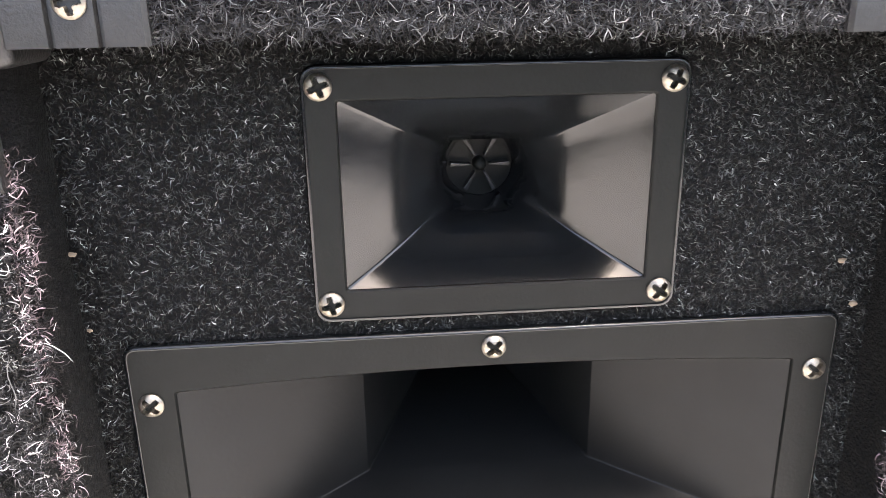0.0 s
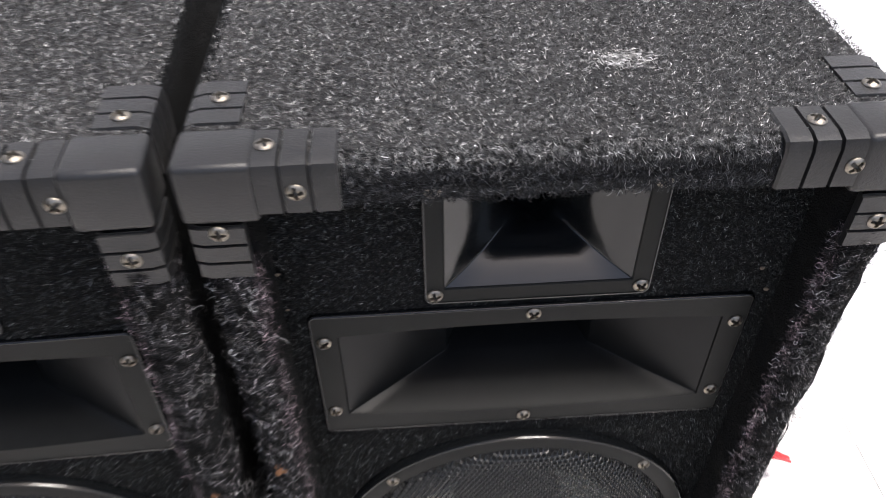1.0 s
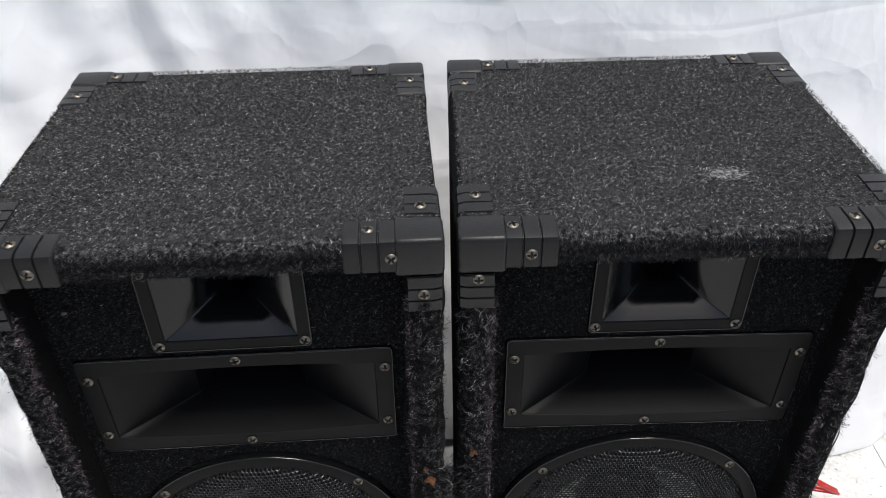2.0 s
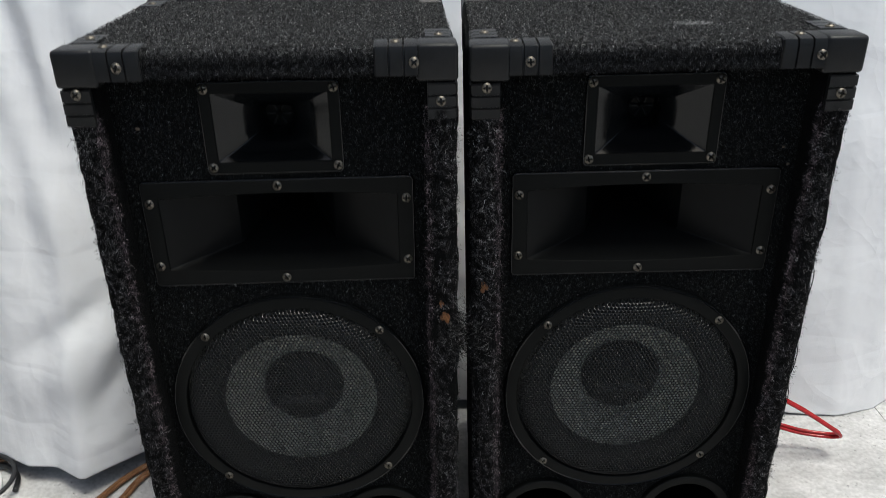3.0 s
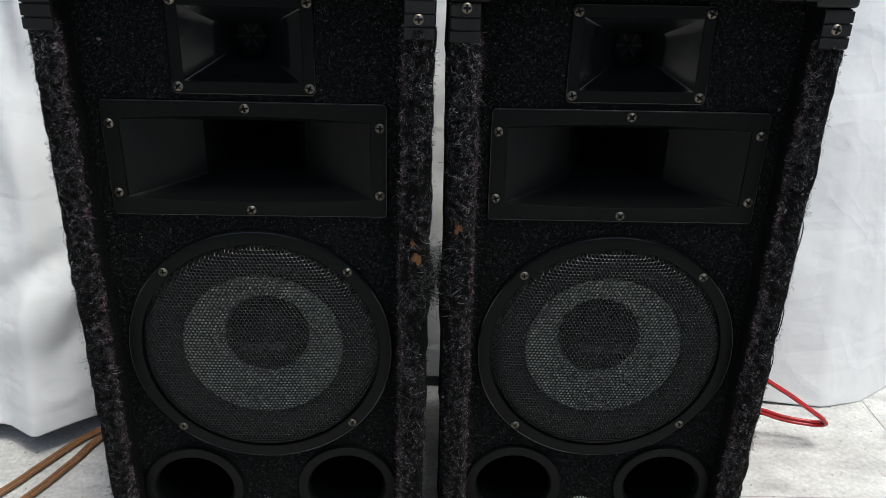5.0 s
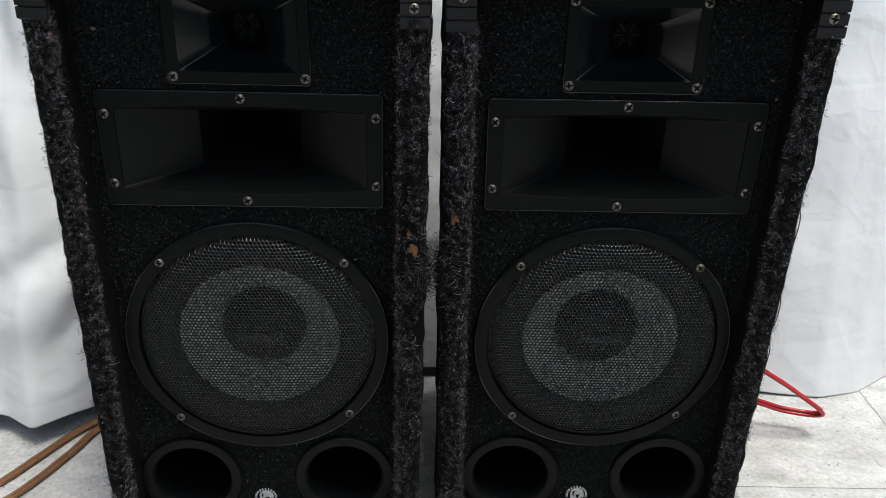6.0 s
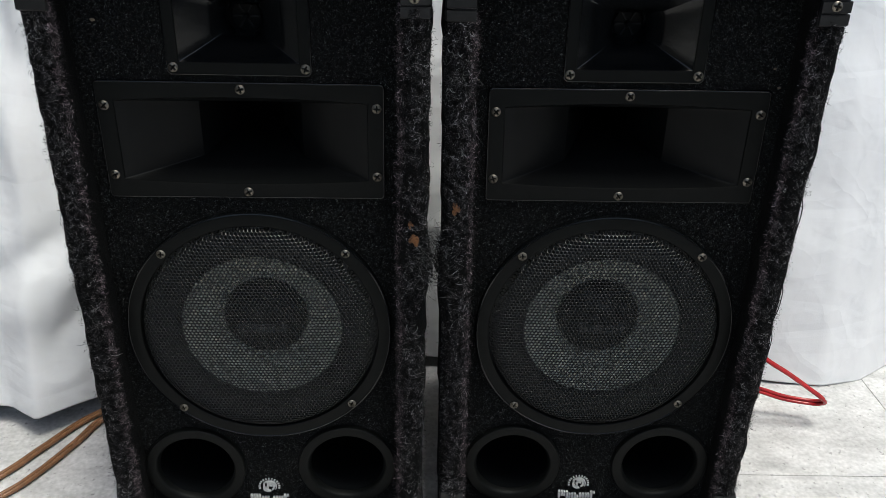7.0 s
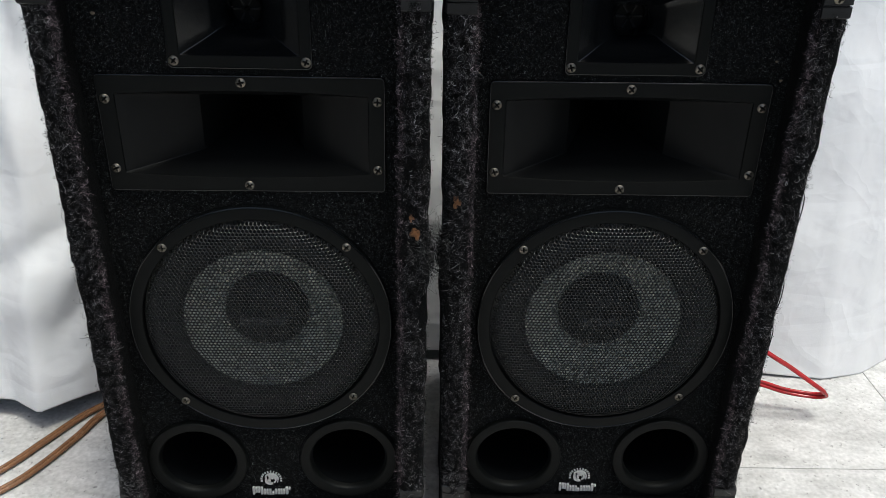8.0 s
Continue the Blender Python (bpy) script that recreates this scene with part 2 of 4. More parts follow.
def cloth_material():
    """White cotton sheet with ironed creases and a soft crumple; a little light comes through."""
    m = material("white_cotton_sheet", (0.80, 0.80, 0.81), 0.95, spread=0.03, grain=12, bump=0, stain=3, specular=0.15)
    n, l = m.node_tree.nodes, m.node_tree.links
    b = n["Principled BSDF"]
    co = n.new("ShaderNodeTexCoord")
    lines = []
    for turn, stretch, scale, wide in ((35, (1.0, 1.0, 3.6), 2.3, 0.06), (-28, (1.0, 1.0, 4.0), 2.8, 0.05), (80, (1.0, 1.0, 3.0), 3.4, 0.05)):
        place = n.new("ShaderNodeMapping")
        place.inputs["Rotation"].default_value = (0, radians(turn), 0)
        place.inputs["Scale"].default_value = stretch
        l.new(co.outputs["Object"], place.inputs["Vector"])
        field = n.new("ShaderNodeTexNoise")
        field.inputs["Scale"].default_value, field.inputs["Detail"].default_value = scale, 0.4
        l.new(place.outputs[0], field.inputs["Vector"])
        off = n.new("ShaderNodeMath")
        off.operation = "SUBTRACT"
        off.inputs[1].default_value = 0.5
        l.new(field.outputs[0], off.inputs[0])
        size = n.new("ShaderNodeMath")
        size.operation = "ABSOLUTE"
        l.new(off.outputs[0], size.inputs[0])
        fold = n.new("ShaderNodeMapRange")
        fold.inputs[1].default_value, fold.inputs[2].default_value = 0.0, wide
        l.new(size.outputs[0], fold.inputs[0])
        lines.append(fold)
    pair = n.new("ShaderNodeMath")
    pair.operation = "ADD"
    l.new(lines[0].outputs[0], pair.inputs[0])
    l.new(lines[1].outputs[0], pair.inputs[1])
    sharp = n.new("ShaderNodeMath")
    sharp.operation = "ADD"
    l.new(pair.outputs[0], sharp.inputs[0])
    l.new(lines[2].outputs[0], sharp.inputs[1])
    soft = n.new("ShaderNodeTexNoise")
    soft.inputs["Scale"].default_value, soft.inputs["Detail"].default_value, soft.inputs["Distortion"].default_value = 11, 3, 0.15
    l.new(co.outputs["Object"], soft.inputs["Vector"])
    weave = n.new("ShaderNodeTexNoise")
    weave.inputs["Scale"].default_value = 900
    l.new(co.outputs["Object"], weave.inputs["Vector"])
    bent = n.new("ShaderNodeVectorMath")
    bent.operation = "MULTIPLY_ADD"
    bent.inputs[1].default_value = (0.09, 0.09, 0.09)
    l.new(soft.outputs[1], bent.inputs[0])
    l.new(co.outputs["Object"], bent.inputs[2])
    facets = []
    for scale in (7.0, 17.0):
        cell = n.new("ShaderNodeTexVoronoi")
        cell.inputs["Scale"].default_value = scale
        l.new(bent.outputs[0], cell.inputs["Vector"])
        facets.append(cell)
    crumple = n.new("ShaderNodeMath")
    crumple.operation = "MULTIPLY_ADD"
    crumple.inputs[1].default_value = 0.35
    l.new(facets[1].outputs[0], crumple.inputs[0])
    l.new(facets[0].outputs[0], crumple.inputs[2])
    b0, b1, b2, b3 = (n.new("ShaderNodeBump") for _ in range(4))
    l.new(b0.outputs[0], b1.inputs["Normal"])
    for bp, tex, s, d in ((b0, crumple, 0.65, 0.010), (b1, sharp, 0.2, 0.0022), (b2, soft, 0.3, 0.006), (b3, weave, 0.15, 0.0006)):
        bp.inputs["Strength"].default_value, bp.inputs["Distance"].default_value = s, d
        l.new(tex.outputs[0], bp.inputs["Height"])
    l.new(b1.outputs[0], b2.inputs["Normal"])
    l.new(b2.outputs[0], b3.inputs["Normal"])
    l.new(b3.outputs[0], b.inputs["Normal"])
    return m


def tile_material():
    """Grey stone-look tile with pits and streaks along x, a little different from tile to tile."""
    m = material("grey_stone_tile", (0.57, 0.56, 0.55), 0.7, spread=0.30, grain=170, bump=0, stain=13, specular=0.3)
    n, l = m.node_tree.nodes, m.node_tree.links
    b = n["Principled BSDF"]
    co = n.new("ShaderNodeTexCoord")
    info = n.new("ShaderNodeObjectInfo")
    stretch = n.new("ShaderNodeMapping")
    stretch.inputs["Scale"].default_value = (10, 30, 20)
    l.new(co.outputs["Object"], stretch.inputs["Vector"])
    streak = n.new("ShaderNodeTexNoise")
    streak.noise_dimensions = "4D"
    streak.inputs["Scale"].default_value, streak.inputs["Detail"].default_value = 1.6, 6
    l.new(stretch.outputs[0], streak.inputs["Vector"])
    w = n.new("ShaderNodeMath")
    w.operation = "MULTIPLY"
    w.inputs[1].default_value = 30
    l.new(info.outputs["Random"], w.inputs[0])
    l.new(w.outputs[0], streak.inputs["W"])
    pits = n.new("ShaderNodeTexNoise")
    pits.inputs["Scale"].default_value, pits.inputs["Detail"].default_value = 130, 4
    l.new(co.outputs["Object"], pits.inputs["Vector"])
    pit = n.new("ShaderNodeMapRange")
    pit.inputs[1].default_value, pit.inputs[2].default_value = 0.63, 0.72
    pit.inputs[3].default_value, pit.inputs[4].default_value = 1.0, 0.55
    l.new(pits.outputs[0], pit.inputs[0])
    sr = n.new("ShaderNodeMapRange")
    sr.inputs[1].default_value, sr.inputs[2].default_value = 0.3, 0.7
    sr.inputs[3].default_value, sr.inputs[4].default_value = 0.80, 1.12
    l.new(streak.outputs[0], sr.inputs[0])
    f = n.new("ShaderNodeMath")
    f.operation = "MULTIPLY"
    l.new(pit.outputs[0], f.inputs[0])
    l.new(sr.outputs[0], f.inputs[1])
    old = b.inputs["Base Color"].links[0].from_socket
    sc = n.new("ShaderNodeVectorMath")
    sc.operation = "SCALE"
    l.new(old, sc.inputs[0])
    l.new(f.outputs[0], sc.inputs["Scale"])
    l.new(sc.outputs[0], b.inputs["Base Color"])
    bp = n.new("ShaderNodeBump")
    bp.inputs["Strength"].default_value, bp.inputs["Distance"].default_value = 0.9, 0.002
    l.new(f.outputs[0], bp.inputs["Height"])
    l.new(bp.outputs[0], b.inputs["Normal"])
    return m


SHEET = cloth_material()
TILE = tile_material()

# ---- floor, and unseen walls added to shape the light ----
X0, X1, Y0, Y1, HIGH = -2.4, 2.4, -2.3, 0.95, 2.5
floor = tagged(part("floor", box_bm(X0 - 0.15, X1 + 0.15, Y0 - 0.15, Y1 + 0.15, -0.15, -0.004), GROUT, None), "grey stone-look tiled floor with thin cement joints", "floor", kind="structure")
# added out of view; heights and dark plaster hold back sky light and bounce
for nm, b in (("unseen_wall_north", (X0 - 0.15, X1 + 0.15, Y1, Y1 + 0.15, HIGH)), ("unseen_wall_south", (X0 - 0.15, X1 + 0.15, Y0 - 0.15, Y0, 1.0)),
              ("unseen_wall_west", (X0 - 0.15, X0, Y0, Y1, HIGH)), ("unseen_wall_east", (X1, X1 + 0.15, Y0, Y1, 1.0))):
    tagged(part(nm, box_bm(*b[:4], -0.004, b[4], 0.01), PLASTER, None), "plain grey plastered wall out of view, added to shape the sky light", "wall", kind="structure")


# ---- the sheet behind ----
def hem(x):
    """Depth of the sheet's hem along the floor."""
    keys = [(-2.2, 0.42), (-1.2, 0.36), (-0.95, 0.26), (-0.868, 0.224), (-0.79, 0.183), (-0.747, 0.180), (-0.70, 0.152), (-0.657, 0.186), (-0.60, 0.24), (-0.53, 0.292), (-0.30, 0.30),
            (-0.187, 0.305), (0.0, 0.30), (0.2, 0.284), (0.33, 0.272), (0.40, 0.268), (0.464, 0.285), (0.523, 0.322), (0.62, 0.37), (0.8, 0.40), (1.2, 0.42), (2.2, 0.5)]
    return float(np.interp(x, [k[0] for k in keys], [k[1] for k in keys])) - 1.25 * raised(x)


def raised(x):
    """How far the hem hangs clear of the floor."""
    return 0.028 * min(1.0, max(0.0, (-0.57 - x) / 0.09))


def sheet_depth(x, z):
    s = min(1.0, z / 1.75)
    base = hem(x) * (1 - s) + (0.70 + 0.03 * math.sin(2.1 * x)) * s
    grow = min(1.0, z / 0.25)
    left = 1 / (1 + math.exp((x + 0.45) * 14))
    u = x + 0.32 * z
    high = 1 / (1 + math.exp(-(z - 0.42) * 14))
    drape = math.sin(80 * u + 1.3 + 1.5 * z + 0.8 * math.sin(9 * x))
    folds = left * ((0.004 * math.sin(21 * u + 0.6) + 0.0015 * math.sin(47 * u)) * (1 - high) + (0.0085 * drape * abs(drape) ** 0.4 + 0.006 * math.sin(31 * u)) * high) * (0.3 + 0.7 * grow)
    folds += (1 - left) * 0.006 * math.sin(11 * x + 3 * z)
    n = noise.noise(Vector((x * 3.1, z * 2.6, 4.7))) * 0.012 + noise.noise(Vector((x * 8 + z * 4, z * 7, 1.7))) * 0.005
    ridge = (1 - abs(noise.noise(Vector((x * 5 + z * 3.4, z * 6.5 - x * 1.5, 8.2))))) ** 6
    n -= 0.003 * ridge * (0.25 + 0.75 * left)
    # a pocket where the sheet has slumped, with a ridge along its lower side
    a, b = (x + 0.70) * 0.85 + (z - 0.22) * 0.5, (z - 0.22) * 0.85 - (x + 0.70) * 0.5
    sag = left * (0.010 * math.exp(-(a / 0.07) ** 2 - ((b - 0.012) / 0.018) ** 2) - 0.012 * math.exp(-(a / 0.09) ** 2 - ((b + 0.035) / 0.030) ** 2))
    a, b = (x + 0.64) * 0.5 + (z - 0.17) * 0.85, (z - 0.17) * 0.5 - (x + 0.64) * 0.85
    sag += left * (0.010 * math.exp(-(a / 0.05) ** 2 - (b / 0.011) ** 2) - 0.007 * math.exp(-(a / 0.05) ** 2 - ((b - 0.025) / 0.015) ** 2))
    return base + (folds + n * (0.3 + 0.7 * grow)) + sag


def sheet_mesh():
    nx, nz = 560, 170
    xs = np.linspace(-2.2, 2.2, nx)
    v = []
    for k in range(nz):
        f = k / (nz - 1)
        for x in xs:
            lift = raised(x) + 0.004 + 0.004 * math.sin(9 * x) + (0.018 if -0.36 < x < 0.1 else 0) + 0.02 * max(0, x - 0.47)
            z = lift + (1.75 - lift) * f ** 1.3
            v.append((x, sheet_depth(x, z), z))
    i = np.arange(nx * nz).reshape(nz, nx)
    q = np.stack([i[:-1, :-1], i[:-1, 1:], i[1:, 1:], i[1:, :-1]], -1).reshape(-1, 4)
    return mesh_np("sheet", v, q, smooth=True)


sheet = thing("bed_sheet", sheet_mesh(), SHEET, "white cotton sheet hung as a backdrop, its hem on the floor", "sheet")
thick = sheet.modifiers.new("thickness", "SOLIDIFY")
thick.thickness = 0.0015
rail = thing("hanging_rail", box_bm(-2.25, 2.25, 0.70, 0.95, 1.75, 1.78, 0.004), PLASTER, "plain ledge that the sheet hangs from", "ledge", kind="structure")

# ---- loudspeakers ----
HALF, FRONT, BACK, TOP = 0.1645, -0.027, 0.270, 0.639
TWEETER = (0.0013, 0.564)      # centre across and up
MIDRANGE = (0.0, 0.4605)
WOOFER = (0.0005, 0.2595)
PORTS = ((-0.0845, 0.080), (0.083, 0.082))
made = {}


def once(key, build):
    """Builds a mesh the first time it is asked for."""
    if key not in made:
        made[key] = build()
    return made[key]


def screw_mesh(r=0.0044):
    n, rings = 40, (0.0, 0.10, 0.17, 0.26, 0.36, 0.46, 0.56, 0.62, 0.78, 0.93, 1.0, 1.0)
    bm = bmesh.new()
    rows = []
    for k, f in enumerate(rings):
        y = -0.55 * r * math.sqrt(max(0.0, 1 - (0.96 * f) ** 2)) if k < len(rings) - 1 else 0.0
        row = []
        for i in range(n if f else 1):
            a = 2 * math.pi * i / n
            x, z = f * r * math.cos(a), f * r * math.sin(a)
            slot = min(abs(x), abs(z)) < 0.19 * r and f < 0.63
            row.append(bm.verts.new((x, y + (0.62 * r if slot else 0), z)))
        rows.append(row)
    for a, b in zip(rows, rows[1:]):
        for i in range(n):
            j = (i + 1) % n
            bm.faces.new((a[0], b[i], b[j]) if len(a) == 1 else (a[i], a[j], b[j], b[i]))
    return from_bm("screw", bm, radians(35))


def add_screw(parent, x, y, z, axis="front"):
    turn = random.uniform(0, 90)
    m = pose(x, y, z) @ (Matrix.Rotation(radians(-90), 4, "X") if axis == "top" else Matrix.Rotation(radians(180 if axis == "bottom" else 0), 4, "X") if axis != "front" else Matrix())
    part("screw", once("screw", screw_mesh), SCREW, parent, at=m @ Matrix.Rotation(radians(turn), 4, "Y"))


def cabinet_mesh(zb):
    """Carpet-covered box with a rolled lip round its open front."""
    cz, hz = (TOP + zb) / 2, (TOP - zb) / 2
    loops = [rounded(0, cz, HALF + 0.0015 - d * 1.16, hz - d * 0.93, max(r, 0.002), y, edge=60) for d, r, y in
             ((0.004, 0.004, BACK), (0.0, 0.006, BACK - 0.005), (0, 0.006, 0.13), (0, 0.006, 0.0), (0, 0.006, FRONT + 0.012), (0.001, 0.006, FRONT + 0.006), (0.004, 0.006, FRONT + 0.0015), (0.009, 0.006, FRONT),
              (0.016, 0.006, FRONT), (0.020, 0.006, FRONT + 0.003), (0.0225, 0.006, FRONT + 0.009), (0.023, 0.006, FRONT + 0.02), (0.023, 0.006, 0.003))]
    for k, loop in enumerate(loops):
        if 3 <= k <= 11:
            for p in loop:
                if zb + 0.06 < p.z < TOP - 0.06:
                    q = Vector((p.x * 30, p.y * 30, p.z * 55))
                    slow = Vector((p.x * 9 + zb * 900, 3.1, p.z * 24))
                    p += Vector((noise.noise(q), noise.noise(q + Vector((9, 0, 0))), 0)) * 0.0018 + Vector((noise.noise(slow), 0.6 * noise.noise(slow + Vector((0, 5, 0))), 0)) * 0.0042
    for loop in loops[2:4]:
        for p in loop:
            if p.x < 0.002 - HALF:
                p.x -= 0.0035
    return loft(loops, cap_first=True, smooth=radians(60), name="cabinet")


def baffle_mesh(zb):
    """Front board with openings for the drivers and ports."""
    bm = bmesh.new()
    loops = [rounded(0, (TOP + zb) / 2, HALF - 0.0235, (TOP - zb) / 2 - 0.0205, 0.003, 0.003, edge=4),
             rounded(*TWEETER, 0.0535, 0.0345, 0.002, 0.003, edge=2), rounded(*MIDRANGE, 0.115, 0.044, 0.002, 0.003, edge=2),
             rounded(*WOOFER, 0.120, 0.120, 0.1199, 0.003, arc=12, edge=1)]
    loops += [rounded(*p, 0.046, 0.046, 0.0459, 0.003, arc=10, edge=1) for p in PORTS]
    edges = []
    for loop in loops:
        vs = [bm.verts.new(p) for p in loop]
        edges += [bm.edges.new((a, b)) for a, b in zip(vs, vs[1:] + vs[:1])]
    bmesh.ops.triangle_fill(bm, use_beauty=True, use_dissolve=False, edges=edges, normal=(0, -1, 0))
    r = bmesh.ops.extrude_face_region(bm, geom=bm.faces[:])
    bmesh.ops.translate(bm, verts=[v for v in r["geom"] if isinstance(v, bmesh.types.BMVert)], vec=(0, 0.016, 0))
    return from_bm("baffle", bm)


def tweeter_flange():
    c = TWEETER
    return loft([rounded(*c, 0.0625, 0.043, 0.005, 0.004), rounded(*c, 0.0625, 0.043, 0.005, 0.0008), rounded(*c, 0.0617, 0.0422, 0.0045, 0.0),
                 rounded(*c, 0.0523, 0.0325, 0.0012, 0.0), rounded(*c, 0.0517, 0.0319, 0.001, 0.0006), rounded(*c, 0.0515, 0.0317, 0.001, 0.004)], smooth=radians(30), name="tweeter")


def tweeter_flare():
    """Sides curve in like a trumpet; top and bottom run straight to a round throat."""
    c = TWEETER
    loops = []
    for d, hx, hz, r in ((0.001, 0.0515, 0.0317, 0.001), (0.008, 0.0405, 0.0255, 0.001), (0.016, 0.0300, 0.0195, 0.001), (0.026, 0.0200, 0.0138, 0.002), (0.034, 0.0155, 0.0135, 0.008), (0.042, 0.0136, 0.0136, 0.0135), (0.056, 0.0134, 0.0134, 0.0133)):
        loops.append(rounded(*c, hx, hz, r, d))
    return loft(loops, cap_last=True, smooth=radians(35), name="flare")


def edge_rim(c, hx, hz, r):
    """Rounded outer edge of a flange."""
    return loft([rounded(*c, hx, hz, r, 0.003), rounded(*c, hx, hz, r, 0.0002), rounded(*c, hx - 0.0006, hz - 0.0006, r - 0.0005, -0.0005), rounded(*c, hx - 0.0013, hz - 0.0013, r - 0.001, -0.0004)], smooth=radians(60), name="rim")


def vane_mesh():
    """One tapered arm of the star in the throat, along x from the hub."""
    bm = box_bm(0.0036, 0.0116, -0.0010, 0.0030, -0.0010, 0.0010, 0.0004)
    for v in bm.verts:
        v.co.z *= 0.35 + 75 * (v.co.x - 0.0036)
    return from_bm("vane", bm)


def throat_mesh():
    """Round hub before a black disc added to stand in for the throat's darkness."""
    return lathe([(0.0, -0.0030), (0.0014, -0.0026), (0.0025, -0.0012), (0.0027, 0.0030), (0.0132, 0.0032), (0.0133, 0.005)], 32, name="phase_plug")


def midrange_flange():
    c = MIDRANGE
    return loft([rounded(*c, 0.127, 0.0545, 0.004, 0.004, edge=16), rounded(*c, 0.127, 0.0545, 0.004, 0.0008, edge=16), rounded(*c, 0.1263, 0.0538, 0.0036, 0.0, edge=16),
                 rounded(*c, 0.1120, 0.0370, 0.001, 0.0, 0.004, edge=16), rounded(*c, 0.1115, 0.0365, 0.001, 0.0008, 0.004, edge=16), rounded(*c, 0.1113, 0.0363, 0.001, 0.004, 0.004, edge=16)], smooth=radians(30), name="midrange_horn")


def midrange_flare():
    c = MIDRANGE
    loops = [rounded(*c, hx, hz, 0.001, d, b, edge=16) for d, hx, hz, b in
             ((0.001, 0.1113, 0.0363, 0.004), (0.020, 0.0795, 0.0318, 0.002), (0.040, 0.0480, 0.0270, 0.0), (0.0405, 0.0475, 0.0268, 0.0), (0.075, 0.0340, 0.0200, 0.0), (0.12, 0.0180, 0.0150, 0.0), (0.17, 0.0130, 0.0130, 0.0))]
    return loft(loops, cap_last=True, smooth=radians(25), name="flare")


def grille_mesh():
    """Domed sheet of steel with close round holes."""
    R, pitch = 0.1178, 0.0038
    c = []
    rows = int(R / (pitch * 0.866)) + 1
    for j in range(-rows, rows + 1):
        for i in range(-rows * 2, rows * 2 + 1):
            x, z = (i + 0.5 * (j % 2)) * pitch, j * pitch * 0.866
            if x * x + z * z < (R - 0.0008) ** 2:
                c.append((x, z))
    c = np.array(c)
    a = np.radians(30 + 60 * np.arange(6))
    ring = np.stack([np.cos(a), np.sin(a)], -1)
    outer = c[:, None] + ring[None] * pitch / math.sqrt(3)
    inner = c[:, None] + ring[None] * 0.00158

    def dome(p, depth):
        r = np.linalg.norm(p, axis=-1)
        k = np.clip((R - r) / 0.014, 0, 1)
        y = -0.010 * np.sqrt(np.clip(1 - (1 - k) ** 2, 0, 1)) - 0.003 * np.clip(1 - (r / R) ** 2, 0, 1) + 0.001
        return np.stack([p[..., 0], y + depth, p[..., 1]], -1)
    v = np.concatenate([dome(outer, 0.0), dome(inner, 0.0003), dome(inner, 0.0012)], 1).reshape(-1, 3)
    base = (np.arange(len(c)) * 18)[:, None]
    k = np.arange(6)
    n = (k + 1) % 6
    q = np.stack([np.stack([base + k, base + n, base + 6 + n, base + 6 + k], -1), np.stack([base + 6 + k, base + 6 + n, base + 12 + n, base + 12 + k], -1)], 1)
    return mesh_np("grille", v, q.reshape(-1, 4))


def corner_mesh(sx, sy, sz, piece):
    """Three-armed plastic corner with grooved arms; the corner lies at the origin and the arms run inward."""
    bm = bmesh.new()
    t = 0.0028
    long = (0.068, 0.068, 0.062)
    wide = 0.0235

    def arm(axis):
        u, v = (axis + 1) % 3, (axis + 2) % 3
        stations = []
        a, seg = 0.030, (long[axis] - 0.030) / 3
        for k in range(3):
            s, e = a + k * seg, a + (k + 1) * seg
            stations += [(s, 0.0011), (s + 0.0008, 0.0011), (s + 0.0013, t), (e - 0.0006, t)]
        stations[-1] = (long[axis] - 0.0012, t)
        stations += [(long[axis], t - 0.0012), (long[axis], -0.001)]
        rows = []
        for s, h in stations:
            pts = [(-h, wide), (-h - 0.0, 0.004), (-h + 0.0016, 0.0016 - h), (0.004, -h), (wide, -h), (wide, 0.002), (0.006, 0.006), (0.002, wide)]
            row = []
            for pu, pv in pts:
                co = [0, 0, 0]
                co[axis], co[u], co[v] = s, pu, pv
                row.append(bm.verts.new(co))
            rows.append(row)
        for p, q in zip(rows, rows[1:]):
            for i in range(len(p)):
                j = (i + 1) % len(p)
                bm.faces.new((p[i], p[j], q[j], q[i]))
        bm.faces.new(rows[-1])
    if piece < 3:
        arm(piece)
    else:
        bmesh.ops.create_cube(bm, size=1.0, matrix=Matrix.Translation((0.0146, 0.0120, 0.0128)) @ Matrix.Diagonal((0.0354, 0.0302, 0.0318, 1)))
        bmesh.ops.bevel(bm, geom=bm.edges[:], offset=0.0035, segments=3, profile=0.5, affect="EDGES")
    for v in bm.verts:
        v.co = Vector((v.co.x * sx, v.co.y * sy, v.co.z * sz))
    return from_bm("corner_protector", bm, radians(32))


